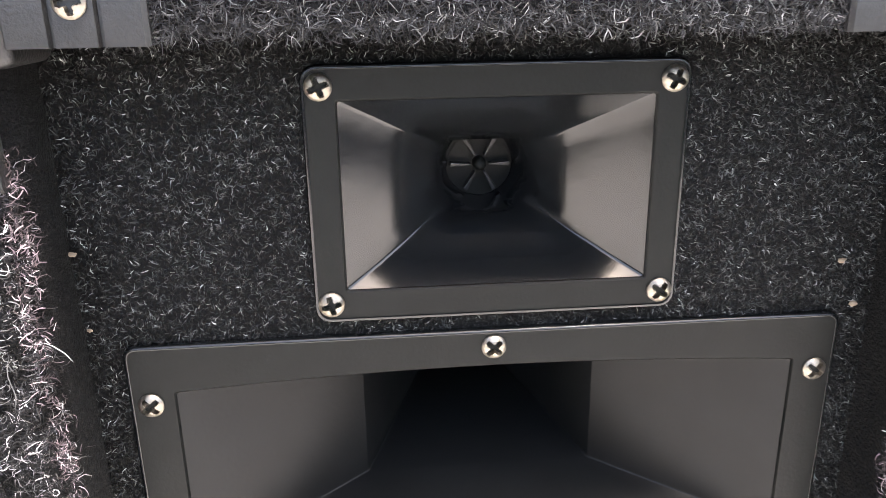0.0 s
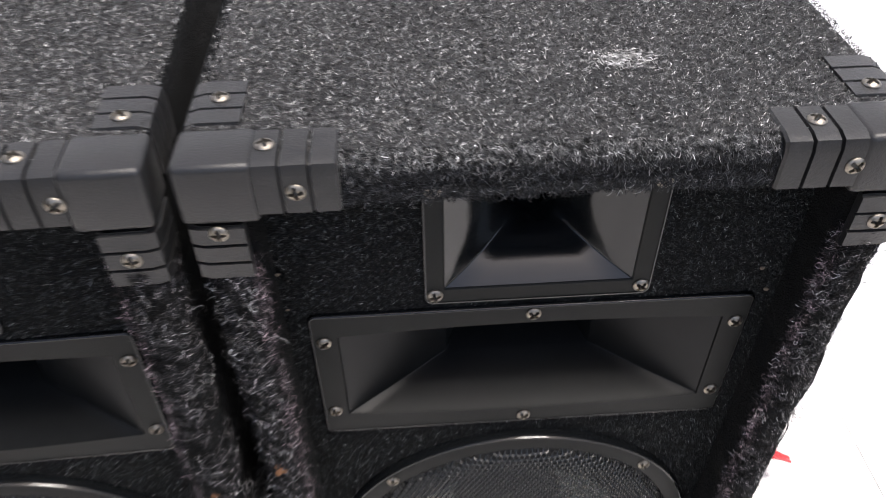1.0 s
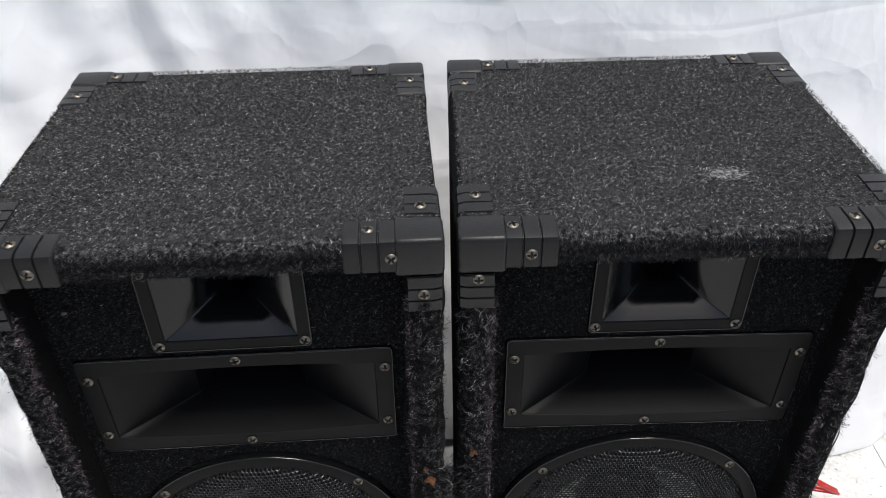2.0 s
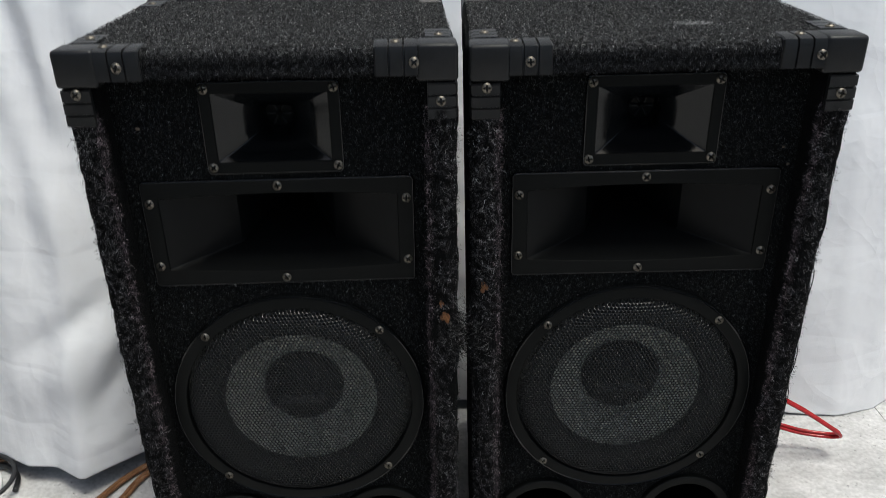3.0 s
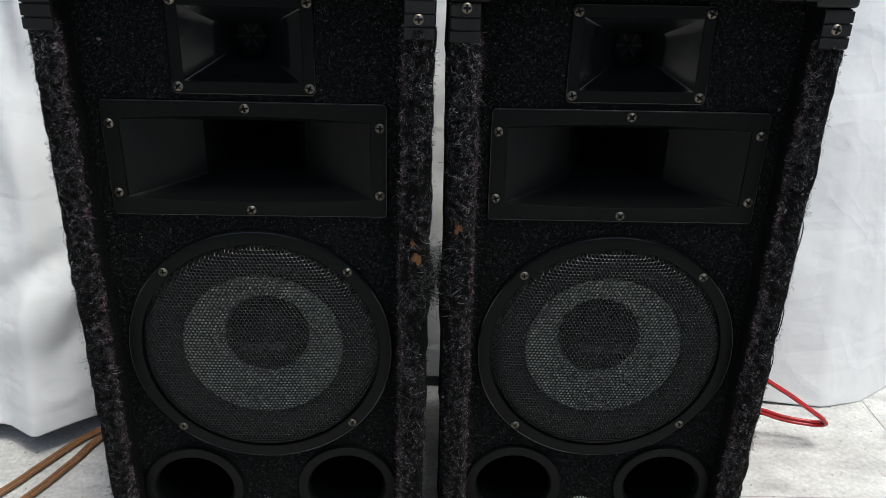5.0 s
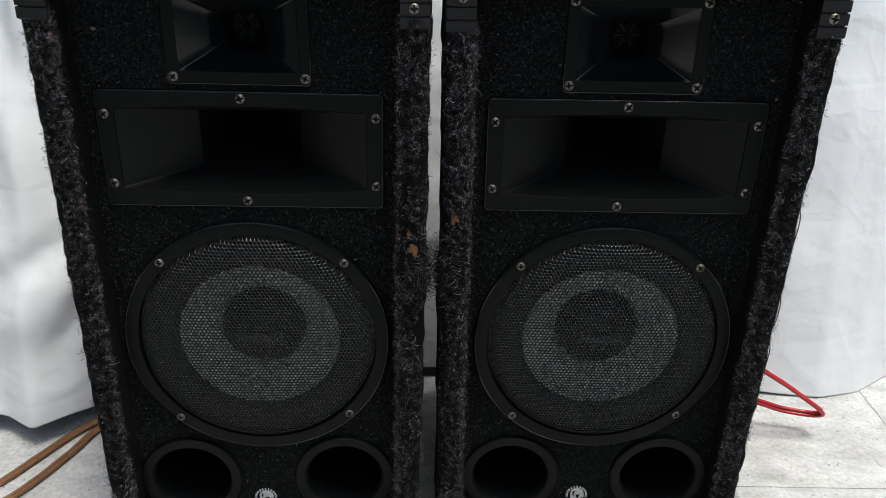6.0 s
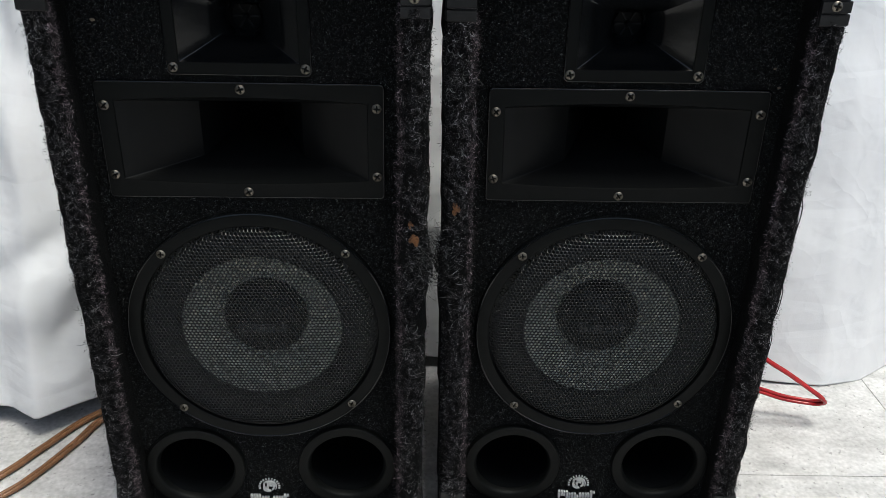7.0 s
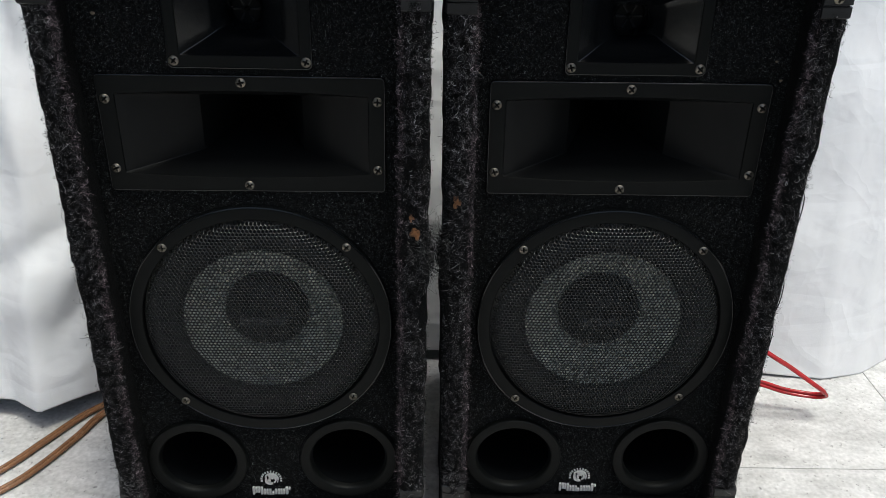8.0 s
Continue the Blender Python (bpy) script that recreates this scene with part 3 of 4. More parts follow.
def fibres(name, pos, normal, length, width, stand, rng, drag=None, curl=True):
    """Short bent strands that start at pos and lie nearly flat; stand: how far they rise."""
    n = len(pos)
    r = rng.normal(size=(n, 3))
    if drag is not None:
        r += drag
    tang = r - (r * normal).sum(1, keepdims=True) * normal
    tang /= np.linalg.norm(tang, axis=1, keepdims=True) + 1e-9
    ln = rng.uniform(*length, size=(n, 1))
    up = rng.uniform(*stand, size=(n, 1))
    side = np.cross(normal, tang)
    bend = rng.uniform(-1, 1, size=(n, 1))
    d1 = tang + normal * up
    d2 = tang + normal * (0.5 * up - 0.1) + side * bend
    d3 = tang * rng.uniform(-0.5, 0.9, size=(n, 1)) - normal * rng.uniform(-0.2, 0.7, size=(n, 1)) + side * bend * 1.6
    w = side * (width * rng.uniform(0.6, 1.3, size=(n, 1)) / 2) + normal * (width * 0.2)
    p0 = pos - normal * 0.0001
    p1 = p0 + d1 * ln * 0.36
    p2 = p1 + d2 * ln * 0.34
    p3 = p2 + d3 * ln * 0.30
    if not curl:
        v = np.stack([p0 - w, p0 + w, p1 + w, p1 - w, p2], 1).reshape(-1, 3)
        b = (np.arange(n) * 5)[:, None]
        return mesh_np(name, v, b + np.array([[0, 1, 2, 3]]), b + np.array([[3, 2, 4]]))
    v = np.stack([p0 - w, p0 + w, p1 + w, p1 - w, p2 + w * 0.8, p2 - w * 0.8, p3], 1).reshape(-1, 3)
    b = (np.arange(n) * 7)[:, None]
    quads = np.concatenate([b + np.array([[0, 1, 2, 3]]), b + np.array([[3, 2, 4, 5]])])
    return mesh_np(name, v, quads, b + np.array([[5, 4, 6]]))


def curls(name, pos, normal, length, width, rng, drag=(0, 0, -0.25), steps=7, wind=1.0):
    """Long strands that wander and curl back towards the surface."""
    n = len(pos)
    d = normal * rng.uniform(0.1, 0.7, (n, 1)) + rng.normal(size=(n, 3)) * 0.7 + np.array(drag)
    d /= np.linalg.norm(d, axis=1, keepdims=True)
    axis = rng.normal(size=(n, 3))
    step = rng.uniform(*length, (n, 1)) / steps
    p, rows = pos.copy(), []
    for k in range(steps + 1):
        side = np.cross(d, normal + 0.01)
        side /= np.linalg.norm(side, axis=1, keepdims=True) + 1e-9
        w = side * width * (0.5 if k < steps else 0.15)
        rows += [p - w, p + w]
        p = p + d * step
        d = d + np.cross(axis, d) * wind * rng.uniform(0.3, 1.2, (n, 1)) + rng.normal(size=(n, 3)) * 0.18 - normal * 0.34 + np.array(drag) * 0.25
        d /= np.linalg.norm(d, axis=1, keepdims=True)
    m = 2 * (steps + 1)
    b = (np.arange(n) * m)[:, None]
    q = np.concatenate([b + np.array([[2 * k, 2 * k + 1, 2 * k + 3, 2 * k + 2]]) for k in range(steps)])
    return mesh_np(name, np.stack(rows, 1).reshape(-1, 3), q)


def on_rect(rng, count, x0, x1, y0, y1, z0, z1):
    return np.stack([rng.uniform(x0, x1, count), rng.uniform(y0, y1, count), rng.uniform(z0, z1, count)], 1)


def outside_drivers(p):
    x, z = p[:, 0], p[:, 2]
    keep = (abs(x - TWEETER[0]) > 0.0625) | (abs(z - TWEETER[1]) > 0.043)
    keep &= (abs(x) > 0.127) | (abs(z - MIDRANGE[1]) > 0.0545)
    keep &= np.hypot(x - WOOFER[0], z - WOOFER[1]) > 0.1312
    for px, pz in PORTS:
        keep &= np.hypot(x - px, z - pz) > 0.0545
    return p[keep]


def loudspeaker(label, at, zb, seed, bare, tuft_side, crumbs):
    """A carpeted box with two horns, a woofer behind a steel grille, two ports and eight plastic corners."""
    rng = np.random.default_rng(seed)
    root = new("loudspeaker")
    root.matrix_basis = at
    tagged(root, label, "loudspeaker", "pair of loudspeakers")
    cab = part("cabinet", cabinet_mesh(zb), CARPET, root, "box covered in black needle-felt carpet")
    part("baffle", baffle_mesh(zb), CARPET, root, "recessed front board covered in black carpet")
    # top in the lighter copy: dust and overhead light in one colour
    part("top_carpet", box_bm(-HALF + 0.003, HALF - 0.003, FRONT + 0.008, BACK - 0.006, TOP - 0.004, TOP + 0.0012, 0.001), CARPET_LIT, root, "dusty worn carpet on the top, lightened as if lit from above")
    # carpet strands
    N = np.array
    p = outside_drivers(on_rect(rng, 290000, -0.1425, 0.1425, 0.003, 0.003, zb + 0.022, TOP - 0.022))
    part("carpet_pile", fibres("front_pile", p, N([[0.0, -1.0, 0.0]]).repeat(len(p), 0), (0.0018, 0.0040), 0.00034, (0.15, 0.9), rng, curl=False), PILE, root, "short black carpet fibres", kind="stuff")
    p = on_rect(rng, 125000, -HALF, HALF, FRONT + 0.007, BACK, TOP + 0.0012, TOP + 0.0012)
    part("carpet_pile", fibres("top_pile", p, N([[0.0, 0.0, 1.0]]).repeat(len(p), 0), (0.0018, 0.0042), 0.00036, (0.2, 0.9), rng, curl=False), PILE_LIT, root, "dusty carpet fibres, coloured lighter for light from above", kind="stuff")
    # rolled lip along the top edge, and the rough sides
    # lit upper half and shaded front half, by fibre colour
    for a0, a1, n, mat in ((-0.9, 0.1, 9000, PILE_LIT), (-1.8, -0.9, 9000, PILE_LIP_SHADED)):
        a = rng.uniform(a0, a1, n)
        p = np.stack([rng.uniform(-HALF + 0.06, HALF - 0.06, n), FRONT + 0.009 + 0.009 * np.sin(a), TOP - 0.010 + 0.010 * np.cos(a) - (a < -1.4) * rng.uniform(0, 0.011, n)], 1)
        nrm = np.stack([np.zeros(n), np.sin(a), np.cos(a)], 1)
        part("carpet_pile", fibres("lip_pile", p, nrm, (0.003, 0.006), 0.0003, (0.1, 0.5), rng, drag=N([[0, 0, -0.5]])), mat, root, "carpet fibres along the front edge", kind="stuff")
    for s in (-1, 1):
        n = 52000
        a = rng.uniform(-0.5, 2.6, n)
        z = rng.uniform(zb + 0.05, TOP - 0.055, n)
        tuft = N([0.6 * noise.noise(Vector((s * 7.0 + seed, 0.3, q * 27))) + 0.5 * noise.noise(Vector((s * 3.0 + seed, 5.3, q * 88))) for q in z])
        keep = rng.uniform(-0.9, 0.5, n) < tuft + 0.55
        a, z, tuft = a[keep], z[keep], tuft[keep]
        rad = 0.0142 + 0.0036 * np.clip(tuft, -0.2, 1)
        p = np.stack([s * (HALF - 0.0120 + rad * np.cos(a) * (1 + 0.06 * (a > 1.57))), FRONT + 0.0125 - rad * np.sin(a), z], 1)
        nrm = np.stack([s * np.cos(a), -np.sin(a), np.zeros(len(a))], 1)
        for bx, bz, bw, bh in bare:
            out = (np.hypot((p[:, 0] - bx) / (bw * 0.8), (p[:, 2] - bz) / (bh * 0.8)) > 1) | (p[:, 1] > FRONT + 0.01)
            p, nrm = p[out], nrm[out]
        part("frayed_pile", fibres("edge_pile", p, nrm, (0.0030, 0.0066), 0.00030, (0.03, 0.32), rng, drag=N([[0, 0, -0.6]])), PILE_EDGE, root, "frayed matted carpet fibres on the upright edge", kind="stuff")
        # dust on the inner corner of the lip, and wool pulled into curls
        n = 9000
        z = rng.uniform(zb + 0.03, TOP - 0.05, n)
        wob = N([noise.noise(Vector((s * 4.0 + seed, 8.3, q * 40))) for q in z])
        p = np.stack([s * (HALF - 0.0205 + 0.0022 * wob + rng.normal(size=n) * 0.0028), FRONT + 0.0005 + np.abs(rng.normal(size=n)) * 0.0025, z], 1)
        nrm = N([[-0.45 * s, -0.9, 0.0]]).repeat(n, 0)
        part("frayed_pile", fibres("dust_pile", p, nrm, (0.0022, 0.0050), 0.00030, (0.1, 0.7), rng), PILE_DUST, root, "dusty mauve-grey fibres along the inner edge", kind="stuff")
        n = 2400
        a = rng.uniform(-0.3, 2.3, n)
        z = rng.uniform(zb + 0.04, TOP - 0.065, n)
        k = N([noise.noise(Vector((s * 5.0 + seed, 2.3, q * 34))) for q in z]) > rng.uniform(-0.5, 0.35, n)
        a, z = a[k], z[k]
        p = np.stack([s * (HALF - 0.0120 + 0.0150 * np.cos(a)), FRONT + 0.0125 - 0.0150 * np.sin(a), z], 1)
        nrm = np.stack([s * np.cos(a), -np.sin(a), np.zeros(len(a))], 1)
        part("frayed_pile", curls("curl_pile", p, nrm, (0.005, 0.015), 0.00032, rng), CURL, root, "curled strands of pulled carpet wool", kind="stuff")
        p = on_rect(rng, 6000, s * HALF, s * HALF, FRONT + 0.01, BACK, zb, TOP)
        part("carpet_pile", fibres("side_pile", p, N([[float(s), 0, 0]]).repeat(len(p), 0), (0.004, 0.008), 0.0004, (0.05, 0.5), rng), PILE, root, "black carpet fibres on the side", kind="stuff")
        # longer strands pulled loose from the edge
        n = 420 if s == tuft_side else 260
        z = rng.uniform(zb + 0.06, TOP - 0.07, n)
        z = z[N([noise.noise(Vector((seed + s * 2.0, 1.3, q * 22))) for q in z]) > -0.12]
        n = len(z)
        p = np.stack([np.full(n, s * (HALF + 0.001)), FRONT + rng.uniform(0.0, 0.022, n), z], 1)
        part("frayed_pile", fibres("long_pile", p, N([[float(s), -0.35, 0]]).repeat(n, 0), (0.005, 0.012), 0.0003, (0.05, 0.4), rng, drag=N([[0, 0, -1.2]])), PILE_EDGE, root, "loose hanging carpet strands", kind="stuff")
    # a matted tuft that sticks out sideways
    n = 1000
    p = N([[tuft_side * (HALF - 0.002), FRONT + 0.008, 0.352]]) + rng.normal(size=(n, 3)) * N([[0.003, 0.005, 0.012]])
    part("frayed_pile", curls("wool_tuft", p[:800], N([[float(tuft_side), -0.5, 0]]).repeat(800, 0), (0.012, 0.030), 0.00040, rng, drag=(0.2 * tuft_side, -0.1, -0.1)), CURL, root, "grey tuft of wool that bridges the gap", kind="stuff")
    part("frayed_pile", fibres("tuft", p, N([[float(tuft_side), -0.3, 0]]).repeat(n, 0), (0.008, 0.018), 0.0004, (0.3, 1.4), rng), PILE_EDGE, root, "pulled-out tuft of carpet", kind="stuff")
    for bx, bz, bw, bh in bare:
        bm = bmesh.new()
        for k in range(9):
            a, r = rng.uniform(0, 6.28), rng.uniform(0, 0.7)
            c = Vector((bx + bw * r * math.cos(a), FRONT - 0.0008 + rng.uniform(0, 0.001), bz + bh * r * math.sin(a)))
            bmesh.ops.create_icosphere(bm, subdivisions=2, radius=1.0, matrix=Matrix.Translation(c) @ Matrix.Diagonal((bw * rng.uniform(0.3, 0.5), 0.0012, bh * rng.uniform(0.25, 0.45), 1)))
        part("bare_patch", from_bm("bare_patch", bm, 3), BARE_WOOD, root, "brown chipboard showing through worn carpet")
    for cx, cz, cr in crumbs:
        bm = bmesh.new()
        bmesh.ops.create_icosphere(bm, subdivisions=2, radius=cr, matrix=Matrix.Translation((cx, 0.0005, cz)) @ Matrix.Diagonal((1.3, 0.7, 0.9, 1)))
        for v in bm.verts:
            v.co += Vector((rng.normal(), rng.normal(), rng.normal())) * cr * 0.15
        part("crumb", from_bm("crumb", bm, 3), CRUMB, root, "pale crumb stuck in the carpet")
    # drivers
    tw = part("tweeter_horn", once("tw", tweeter_flange), PLASTIC, root, "small black rectangular horn with a glossy flare")
    part("flare", once("twf", tweeter_flare), GLOSS, tw, "glossy black flare")
    part("phase_plug", once("plug", throat_mesh), PLASTIC, tw, "round hub on a black disc added to keep the throat dark", at=pose(TWEETER[0], 0.048, TWEETER[1]))
    for k in range(6):
        part("vane", once("vane", vane_mesh), CORNER, tw, at=pose(TWEETER[0], 0.048, TWEETER[1], 0, 60 * k, 0))
    part("rim", once("trim_t", lambda: edge_rim(TWEETER, 0.0627, 0.0432, 0.005)), GLOSS, tw, "thin glossy rim")
    for x in (-0.0570, 0.0570):
        for z in (-0.0365, 0.0365):
            add_screw(tw, TWEETER[0] + x, 0.0, TWEETER[1] + z)
    mid = part("midrange_horn", once("mid", midrange_flange), PLASTIC, root, "wide black rectangular horn")
    part("flare", once("midf", midrange_flare), FLARE, mid, "matt black flare")
    part("rim", once("mrim", lambda: edge_rim(MIDRANGE, 0.1272, 0.0547, 0.004)), GLOSS, mid, "thin glossy rim")
    for x, z in ((-0.12, 0.0325), (0.12, 0.0325), (-0.12, -0.0325), (0.12, -0.0325), (0, 0.0482), (0, -0.0485)):
        add_screw(mid, MIDRANGE[0] + x, 0.0, MIDRANGE[1] + z)
    wx, wz = WOOFER
    wf = part("woofer", once("ring", lambda: lathe([(0.1325, 0.004), (0.1325, -0.003), (0.1321, -0.0042), (0.1312, -0.0045), (0.1195, -0.0045), (0.1187, -0.0038), (0.1185, 0.003)], 96, name="woofer")), PLASTIC, root, "ten-inch woofer in a flat black ring", at=pose(wx, 0, wz))
    part("rim", once("wrim", lambda: lathe([(0.1327, 0.003), (0.1327, -0.0032), (0.1321, -0.0045), (0.1310, -0.0049), (0.1306, -0.0046)], 96, name="rim")), GLOSS, wf, "thin glossy rim")
    part("grille", once("grille", grille_mesh), GRILLE, wf, "domed black perforated steel grille")
    part("cone", once("cone", lambda: lathe([(0.040, 0.036), (0.060, 0.022), (0.082, 0.006)], 64, name="cone")), CONE, wf, "grey paper cone")
    part("dust_cap", once("cap", lambda: lathe([(0.0, 0.006), (0.012, 0.0072), (0.024, 0.011), (0.035, 0.018), (0.043, 0.029), (0.0435, 0.034)], 48, name="dust_cap")), RUBBER, wf, "black dust cap")
    part("cap_bar", once("capbar", lambda: from_bm("cap_bar", box_bm(-0.024, 0.024, 0.0035, 0.0120, -0.0045, 0.0045, 0.0008))), CAP_PRINT, wf, "faint grey print bar on the dust cap")
    part("surround", once("sur", lambda: lathe([(0.081, 0.0065), (0.084, 0.0015), (0.090, -0.001), (0.097, 0.0), (0.103, 0.005), (0.108, 0.006), (0.121, 0.006)], 64, name="surround")), RUBBER, wf, "black rubber surround")
    for x, z in ((-0.0885, 0.0890), (0.0880, 0.0905), (-0.0875, -0.0925), (0.0900, -0.0880)):
        add_screw(wf, x, -0.0045, z)
    for px, pz in PORTS:
        po = part("bass_port", once("port", lambda: lathe([(0.054, 0.004), (0.054, -0.0022), (0.0532, -0.0030), (0.0448, -0.0030), (0.0436, -0.0026), (0.0424, -0.0012), (0.0414, 0.0015), (0.0408, 0.006)], 64, name="bass_port")), PLASTIC, root, "round black port ring", at=pose(px, 0, pz))
        part("tube", once("ptube", lambda: lathe([(0.0408, 0.005), (0.0400, 0.012), (0.0395, 0.12), (0.0, 0.12)], 48, name="tube")), GLOSS, po, "black port tube")
    # maker's badge as plain shapes
    bd = part("badge", once("emblem", emblem_mesh), SILVER, root, "small silver round badge over a row of bars", at=pose(-0.006, 0.0005, 0.0515))
    x = -0.0225
    for w, h, low in ((0.0026, 0.0105, 0.0), (0.0022, 0.0075, 0.0028), (0.0022, 0.0075, 0.0028), (0.0026, 0.0100, 0.0), (0.0024, 0.0066, 0.0), (0.0024, 0.0066, 0.0), (0.0026, 0.0072, -0.0006),
                      (0.0024, 0.0036, -0.0006), (0.0026, 0.0066, 0.0), (0.0024, 0.0066, 0.0), (0.0024, 0.0066, 0.0), (0.0024, 0.0066, 0.0), (0.0028, 0.0098, 0.0), (0.0020, 0.0026, 0.0066)):
        part("bar", once(("bar", w, h), lambda: from_bm("bar", box_bm(0, w, -0.0008, 0.003, 0, h, 0.0006, 2))), SILVER, bd, at=pose(x, 0, -0.0225 + low))
        x += w + 0.0007
    # plastic corners
    for sx in (1, -1):
        for sy in (1, -1):
            for sz in (1, -1):
                cx, cy, cz = (-HALF if sx > 0 else HALF), (FRONT if sy > 0 else BACK), (zb if sz > 0 else TOP)
                co = part("corner_protector", once(("corner", sx, sy, sz), lambda: corner_mesh(sx, sy, sz, 3)), CORNER, root, "black plastic stacking corner", at=pose(cx, cy, cz))
                for k in range(3):
                    part("arm", once(("arm", k, sx, sy, sz), lambda: corner_mesh(sx, sy, sz, k)), CORNER, co)
                near = sx > 0
                if sy > 0:
                    add_screw(co, sx * (0.049 if near else 0.0345), -0.0026, sz * 0.012)
                    add_screw(co, sx * 0.012, -0.0026, sz * (0.0335 if near else 0.0455))
                if sz < 0:
                    add_screw(co, sx * (0.0365 if near else 0.050), sy * 0.012, 0.0026, "top")
                    add_screw(co, sx * 0.012, sy * (0.052 if near else 0.040), 0.0026, "top")
    return root


def emblem_mesh():
    """Round crest: a ring of small marks over a half-open disc with raised ridges."""
    bm = bmesh.new()

    def arc(r, a0, a1, width, thick=0.0014):
        n = 14
        rows = []
        for i in range(n + 1):
            a = radians(a0 + (a1 - a0) * i / n)
            w = width * (0.35 + 0.65 * math.sin(math.pi * i / n))
            rows.append([bm.verts.new(((r + e) * math.cos(a), y, (r + e) * math.sin(a))) for e, y in ((-w / 2, 0.001), (-w / 2, -thick), (w / 2, -thick), (w / 2, 0.001))])
        for p, q in zip(rows, rows[1:]):
            for i in range(4):
                bm.faces.new((p[i], p[(i + 1) % 4], q[(i + 1) % 4], q[i]))
        bm.faces.new(rows[0])
        bm.faces.new(rows[-1])
    arc(0.0078, -30, 150, 0.0016)
    arc(0.0052, -60, 120, 0.0022)
    arc(0.0060, 150, 285, 0.0030)
    arc(0.0024, 20, 250, 0.0020)
    for k in range(13):
        a = radians(-12 + 17 * k)
        bmesh.ops.create_cube(bm, size=1.0, matrix=Matrix.Translation((0.0112 * math.cos(a), 0, 0.0112 * math.sin(a))) @ Matrix.Rotation(-a, 4, "Y") @ Matrix.Diagonal((0.0022, 0.0012, 0.0013, 1)))
    return from_bm("emblem", bm)


loudspeaker("black carpeted loudspeaker box with pale lint stain on its top", pose(0, 0, 0), 0.0, 11, [(-0.155, 0.408, 0.0045, 0.009)], -1, [(0.125, 0.535, 0.0011), (0.132, 0.518, 0.0012), (-0.138, 0.549, 0.0010), (-0.1365, 0.522, 0.0007)])
loudspeaker("black carpeted loudspeaker box, turned slightly, edge worn to the wood", pose(-0.3555, -0.018, 0.0054, -0.49, 0.96, 2.87), -0.002, 29, [(0.155, 0.377, 0.006, 0.010), (0.151, 0.392, 0.003, 0.005)], 1, [(-0.118, 0.566, 0.0016)])

# ---- loose things ----
rng = np.random.default_rng(5)


def lint(count, cx, cy, sx, sy):
    p = np.stack([cx + rng.normal(size=count) * sx, cy + rng.normal(size=count) * sy, np.full(count, TOP + 0.002)], 1)
    return fibres("lint", p, np.array([[0.0, 0.0, 1.0]]).repeat(count, 0), (0.002, 0.005), 0.0004, (0.05, 0.4), rng)


thing("lint_patch", lint(420, 0.042, 0.047, 0.0085, 0.0048), PALE_LINT, "pale chalky lint stain on the carpeted top", "lint", kind="stuff")


def twin_lead(name, points, r, mat, label, category):
    line = spline(points)
    bm = tube(line, r, shift=-r * 0.95)
    tube(line, r, bm=bm, shift=r * 0.95)
    return thing(name, from_bm(name, bm, radians(50)), mat, label, category)


twin_lead("red_speaker_cable", [(0.12, 0.20, 0.17), (0.20, 0.19, 0.155), (0.258, 0.17, 0.115), (0.297, 0.17, 0.089), (0.334, 0.17, 0.062), (0.354, 0.172, 0.046), (0.356, 0.180, 0.036), (0.345, 0.188, 0.030), (0.310, 0.195, 0.032), (0.27, 0.20, 0.042), (0.22, 0.21, 0.04), (0.18, 0.22, 0.006), (0.05, 0.285, 0.005)], 0.0025, RED_WIRE, "loop of clear red twin speaker cable on the floor", "cable")
twin_lead("copper_speaker_cable", [(-0.80, -0.06, 0.0045), (-0.718, 0.046, 0.0045), (-0.687, 0.102, 0.0045), (-0.653, 0.163, 0.0045), (-0.60, 0.215, 0.0045), (-0.54, 0.26, 0.0045)], 0.0029, COPPER_WIRE, "clear copper-coloured twin speaker cable on the floor", "cable")
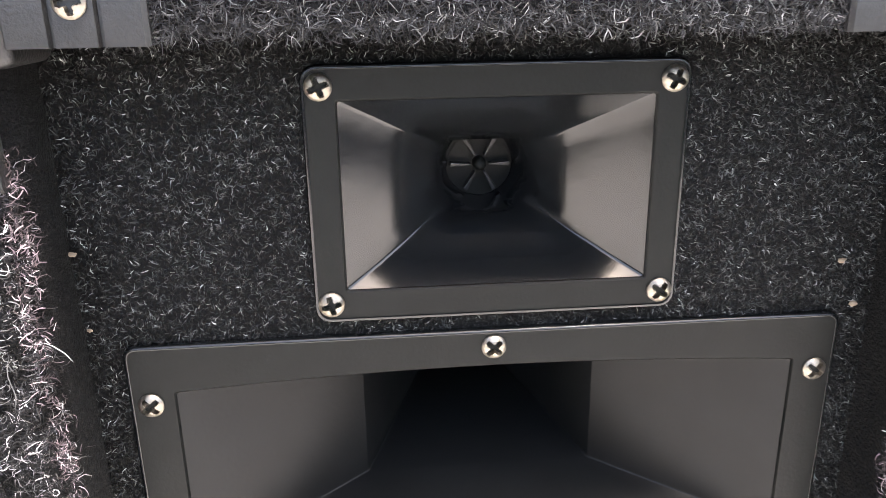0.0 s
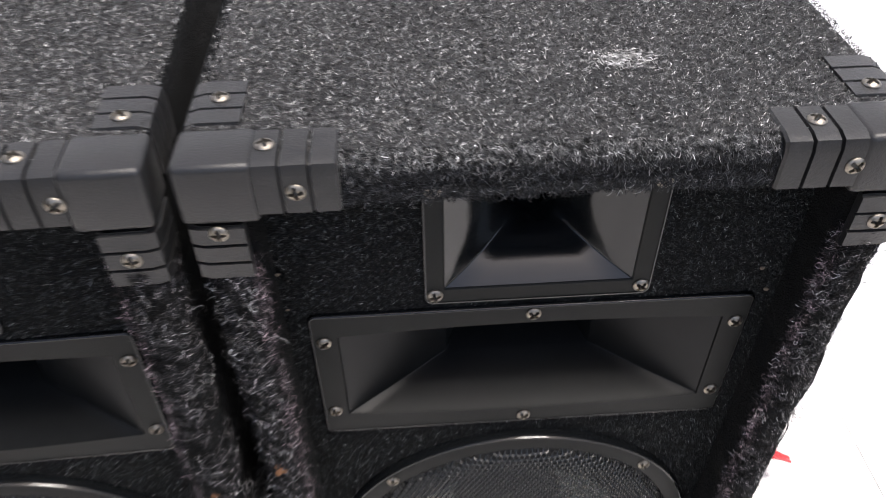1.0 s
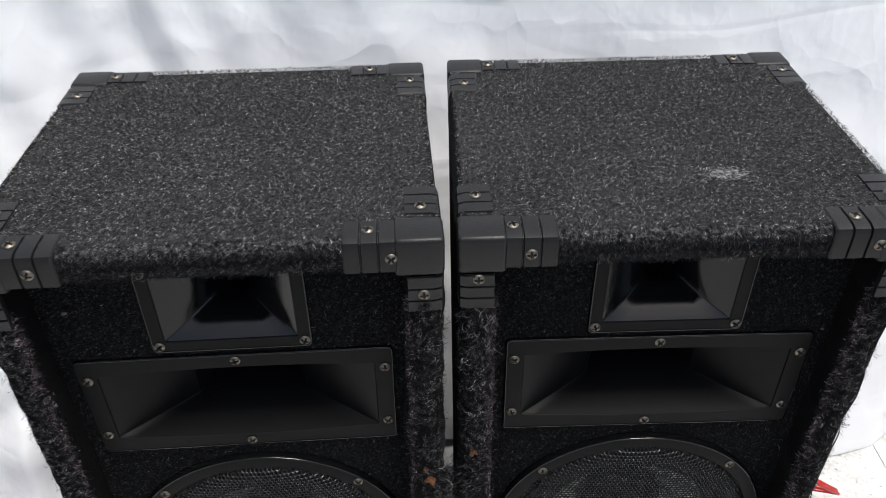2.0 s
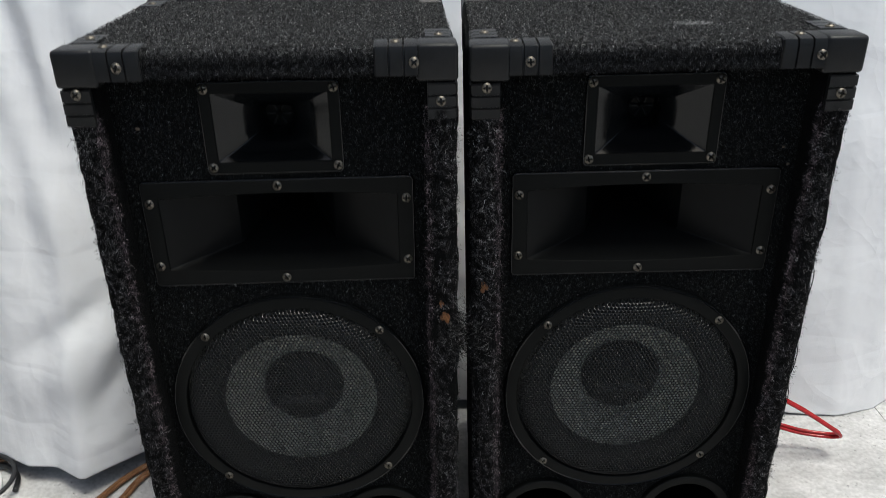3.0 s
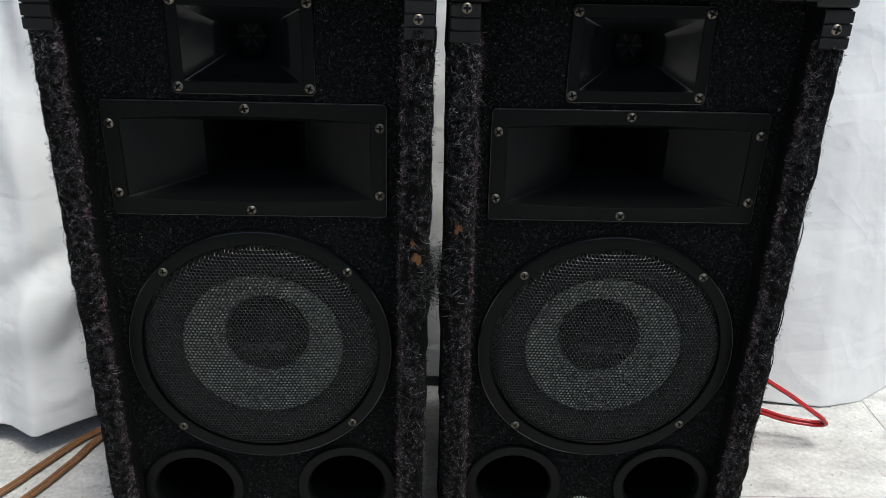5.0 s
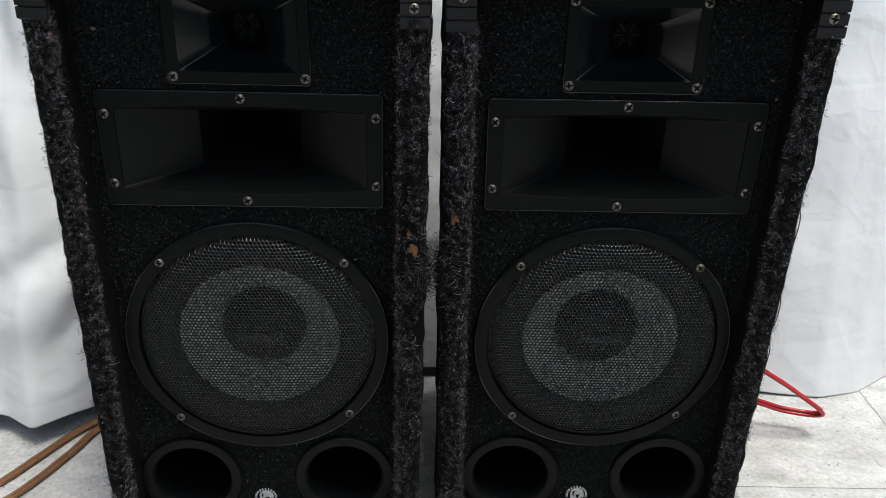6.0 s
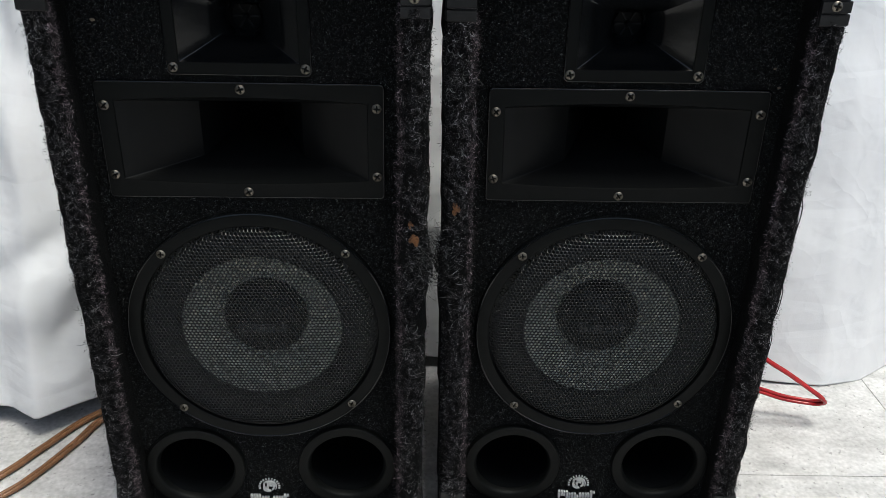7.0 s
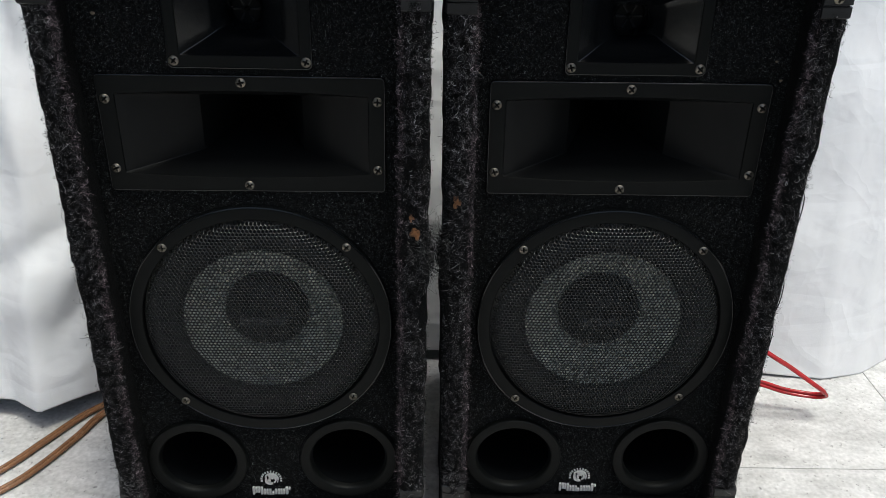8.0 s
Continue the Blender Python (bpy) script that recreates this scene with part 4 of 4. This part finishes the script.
twin_lead("copper_speaker_cable", [(-0.80, -0.10, 0.0045), (-0.70, 0.012, 0.0045), (-0.672, 0.055, 0.0045), (-0.648, 0.114, 0.0045), (-0.63, 0.165, 0.0045), (-0.575, 0.215, 0.0045), (-0.53, 0.24, 0.0045)], 0.0029, COPPER_WIRE, "clear copper-coloured twin speaker cable beside another", "cable")
twin_lead("copper_speaker_cable", [(-1.0, 0.13, 0.02), (-0.92, 0.165, 0.012), (-0.85, 0.20, 0.008), (-0.80, 0.23, 0.0045)], 0.0029, COPPER_WIRE, "end of a clear copper-coloured cable under the hem", "cable")
coil = [(-0.86 + 0.055 * math.cos(k * 0.55), 0.135 + 0.05 * math.sin(k * 0.55), 0.006 + 0.0016 * k) for k in range(22)]
thing("black_cable", from_bm("black_cable", tube(spline(coil, 6), 0.0035)), BLACK_WIRE, "small coil of thin black cable on the floor", "cable")
thing("white_cable", from_bm("white_cable", tube(spline([(-1.0, 0.12, 0.005), (-0.90, 0.16, 0.03), (-0.845, 0.165, 0.022), (-0.83, 0.12, 0.005), (-0.90, 0.05, 0.005)]), 0.003)), WHITE_WIRE, "thin white cable lying over the black coil", "cable")
for z in (0.425, 0.335, 0.282):
    line = spline([(0.163, -0.022, z), (0.1668, -0.022, z - 0.014), (0.1665, -0.021, z - 0.036), (0.163, -0.022, z - 0.046)], 6)
    thing("loose_thread", from_bm("loose_thread", tube(line, 0.0005, 5)), PILE_EDGE, "loose dark carpet thread hanging from the worn edge", "thread")

# ---- floor tiles ----
tile = from_bm("tile", box_bm(-0.2245, 0.2245, -0.2245, 0.2245, -0.006, 0.0, 0.0005, 2))
tile.materials.append(TILE)
for i in range(-7, 5):
    for j in range(-6, 4):
        x, y = 0.47 + 0.225 + 0.45 * i, 0.075 + 0.225 + 0.45 * j + 0.15 * ((i + 1) % 3) - 0.45 * ((i + 1) % 3 > 1)
        if X0 - 0.2 < x < X1 + 0.2 and Y0 + 0.075 < y < Y1 - 0.075:
            part("tile", tile, None, floor, at=pose(x, y, 0))
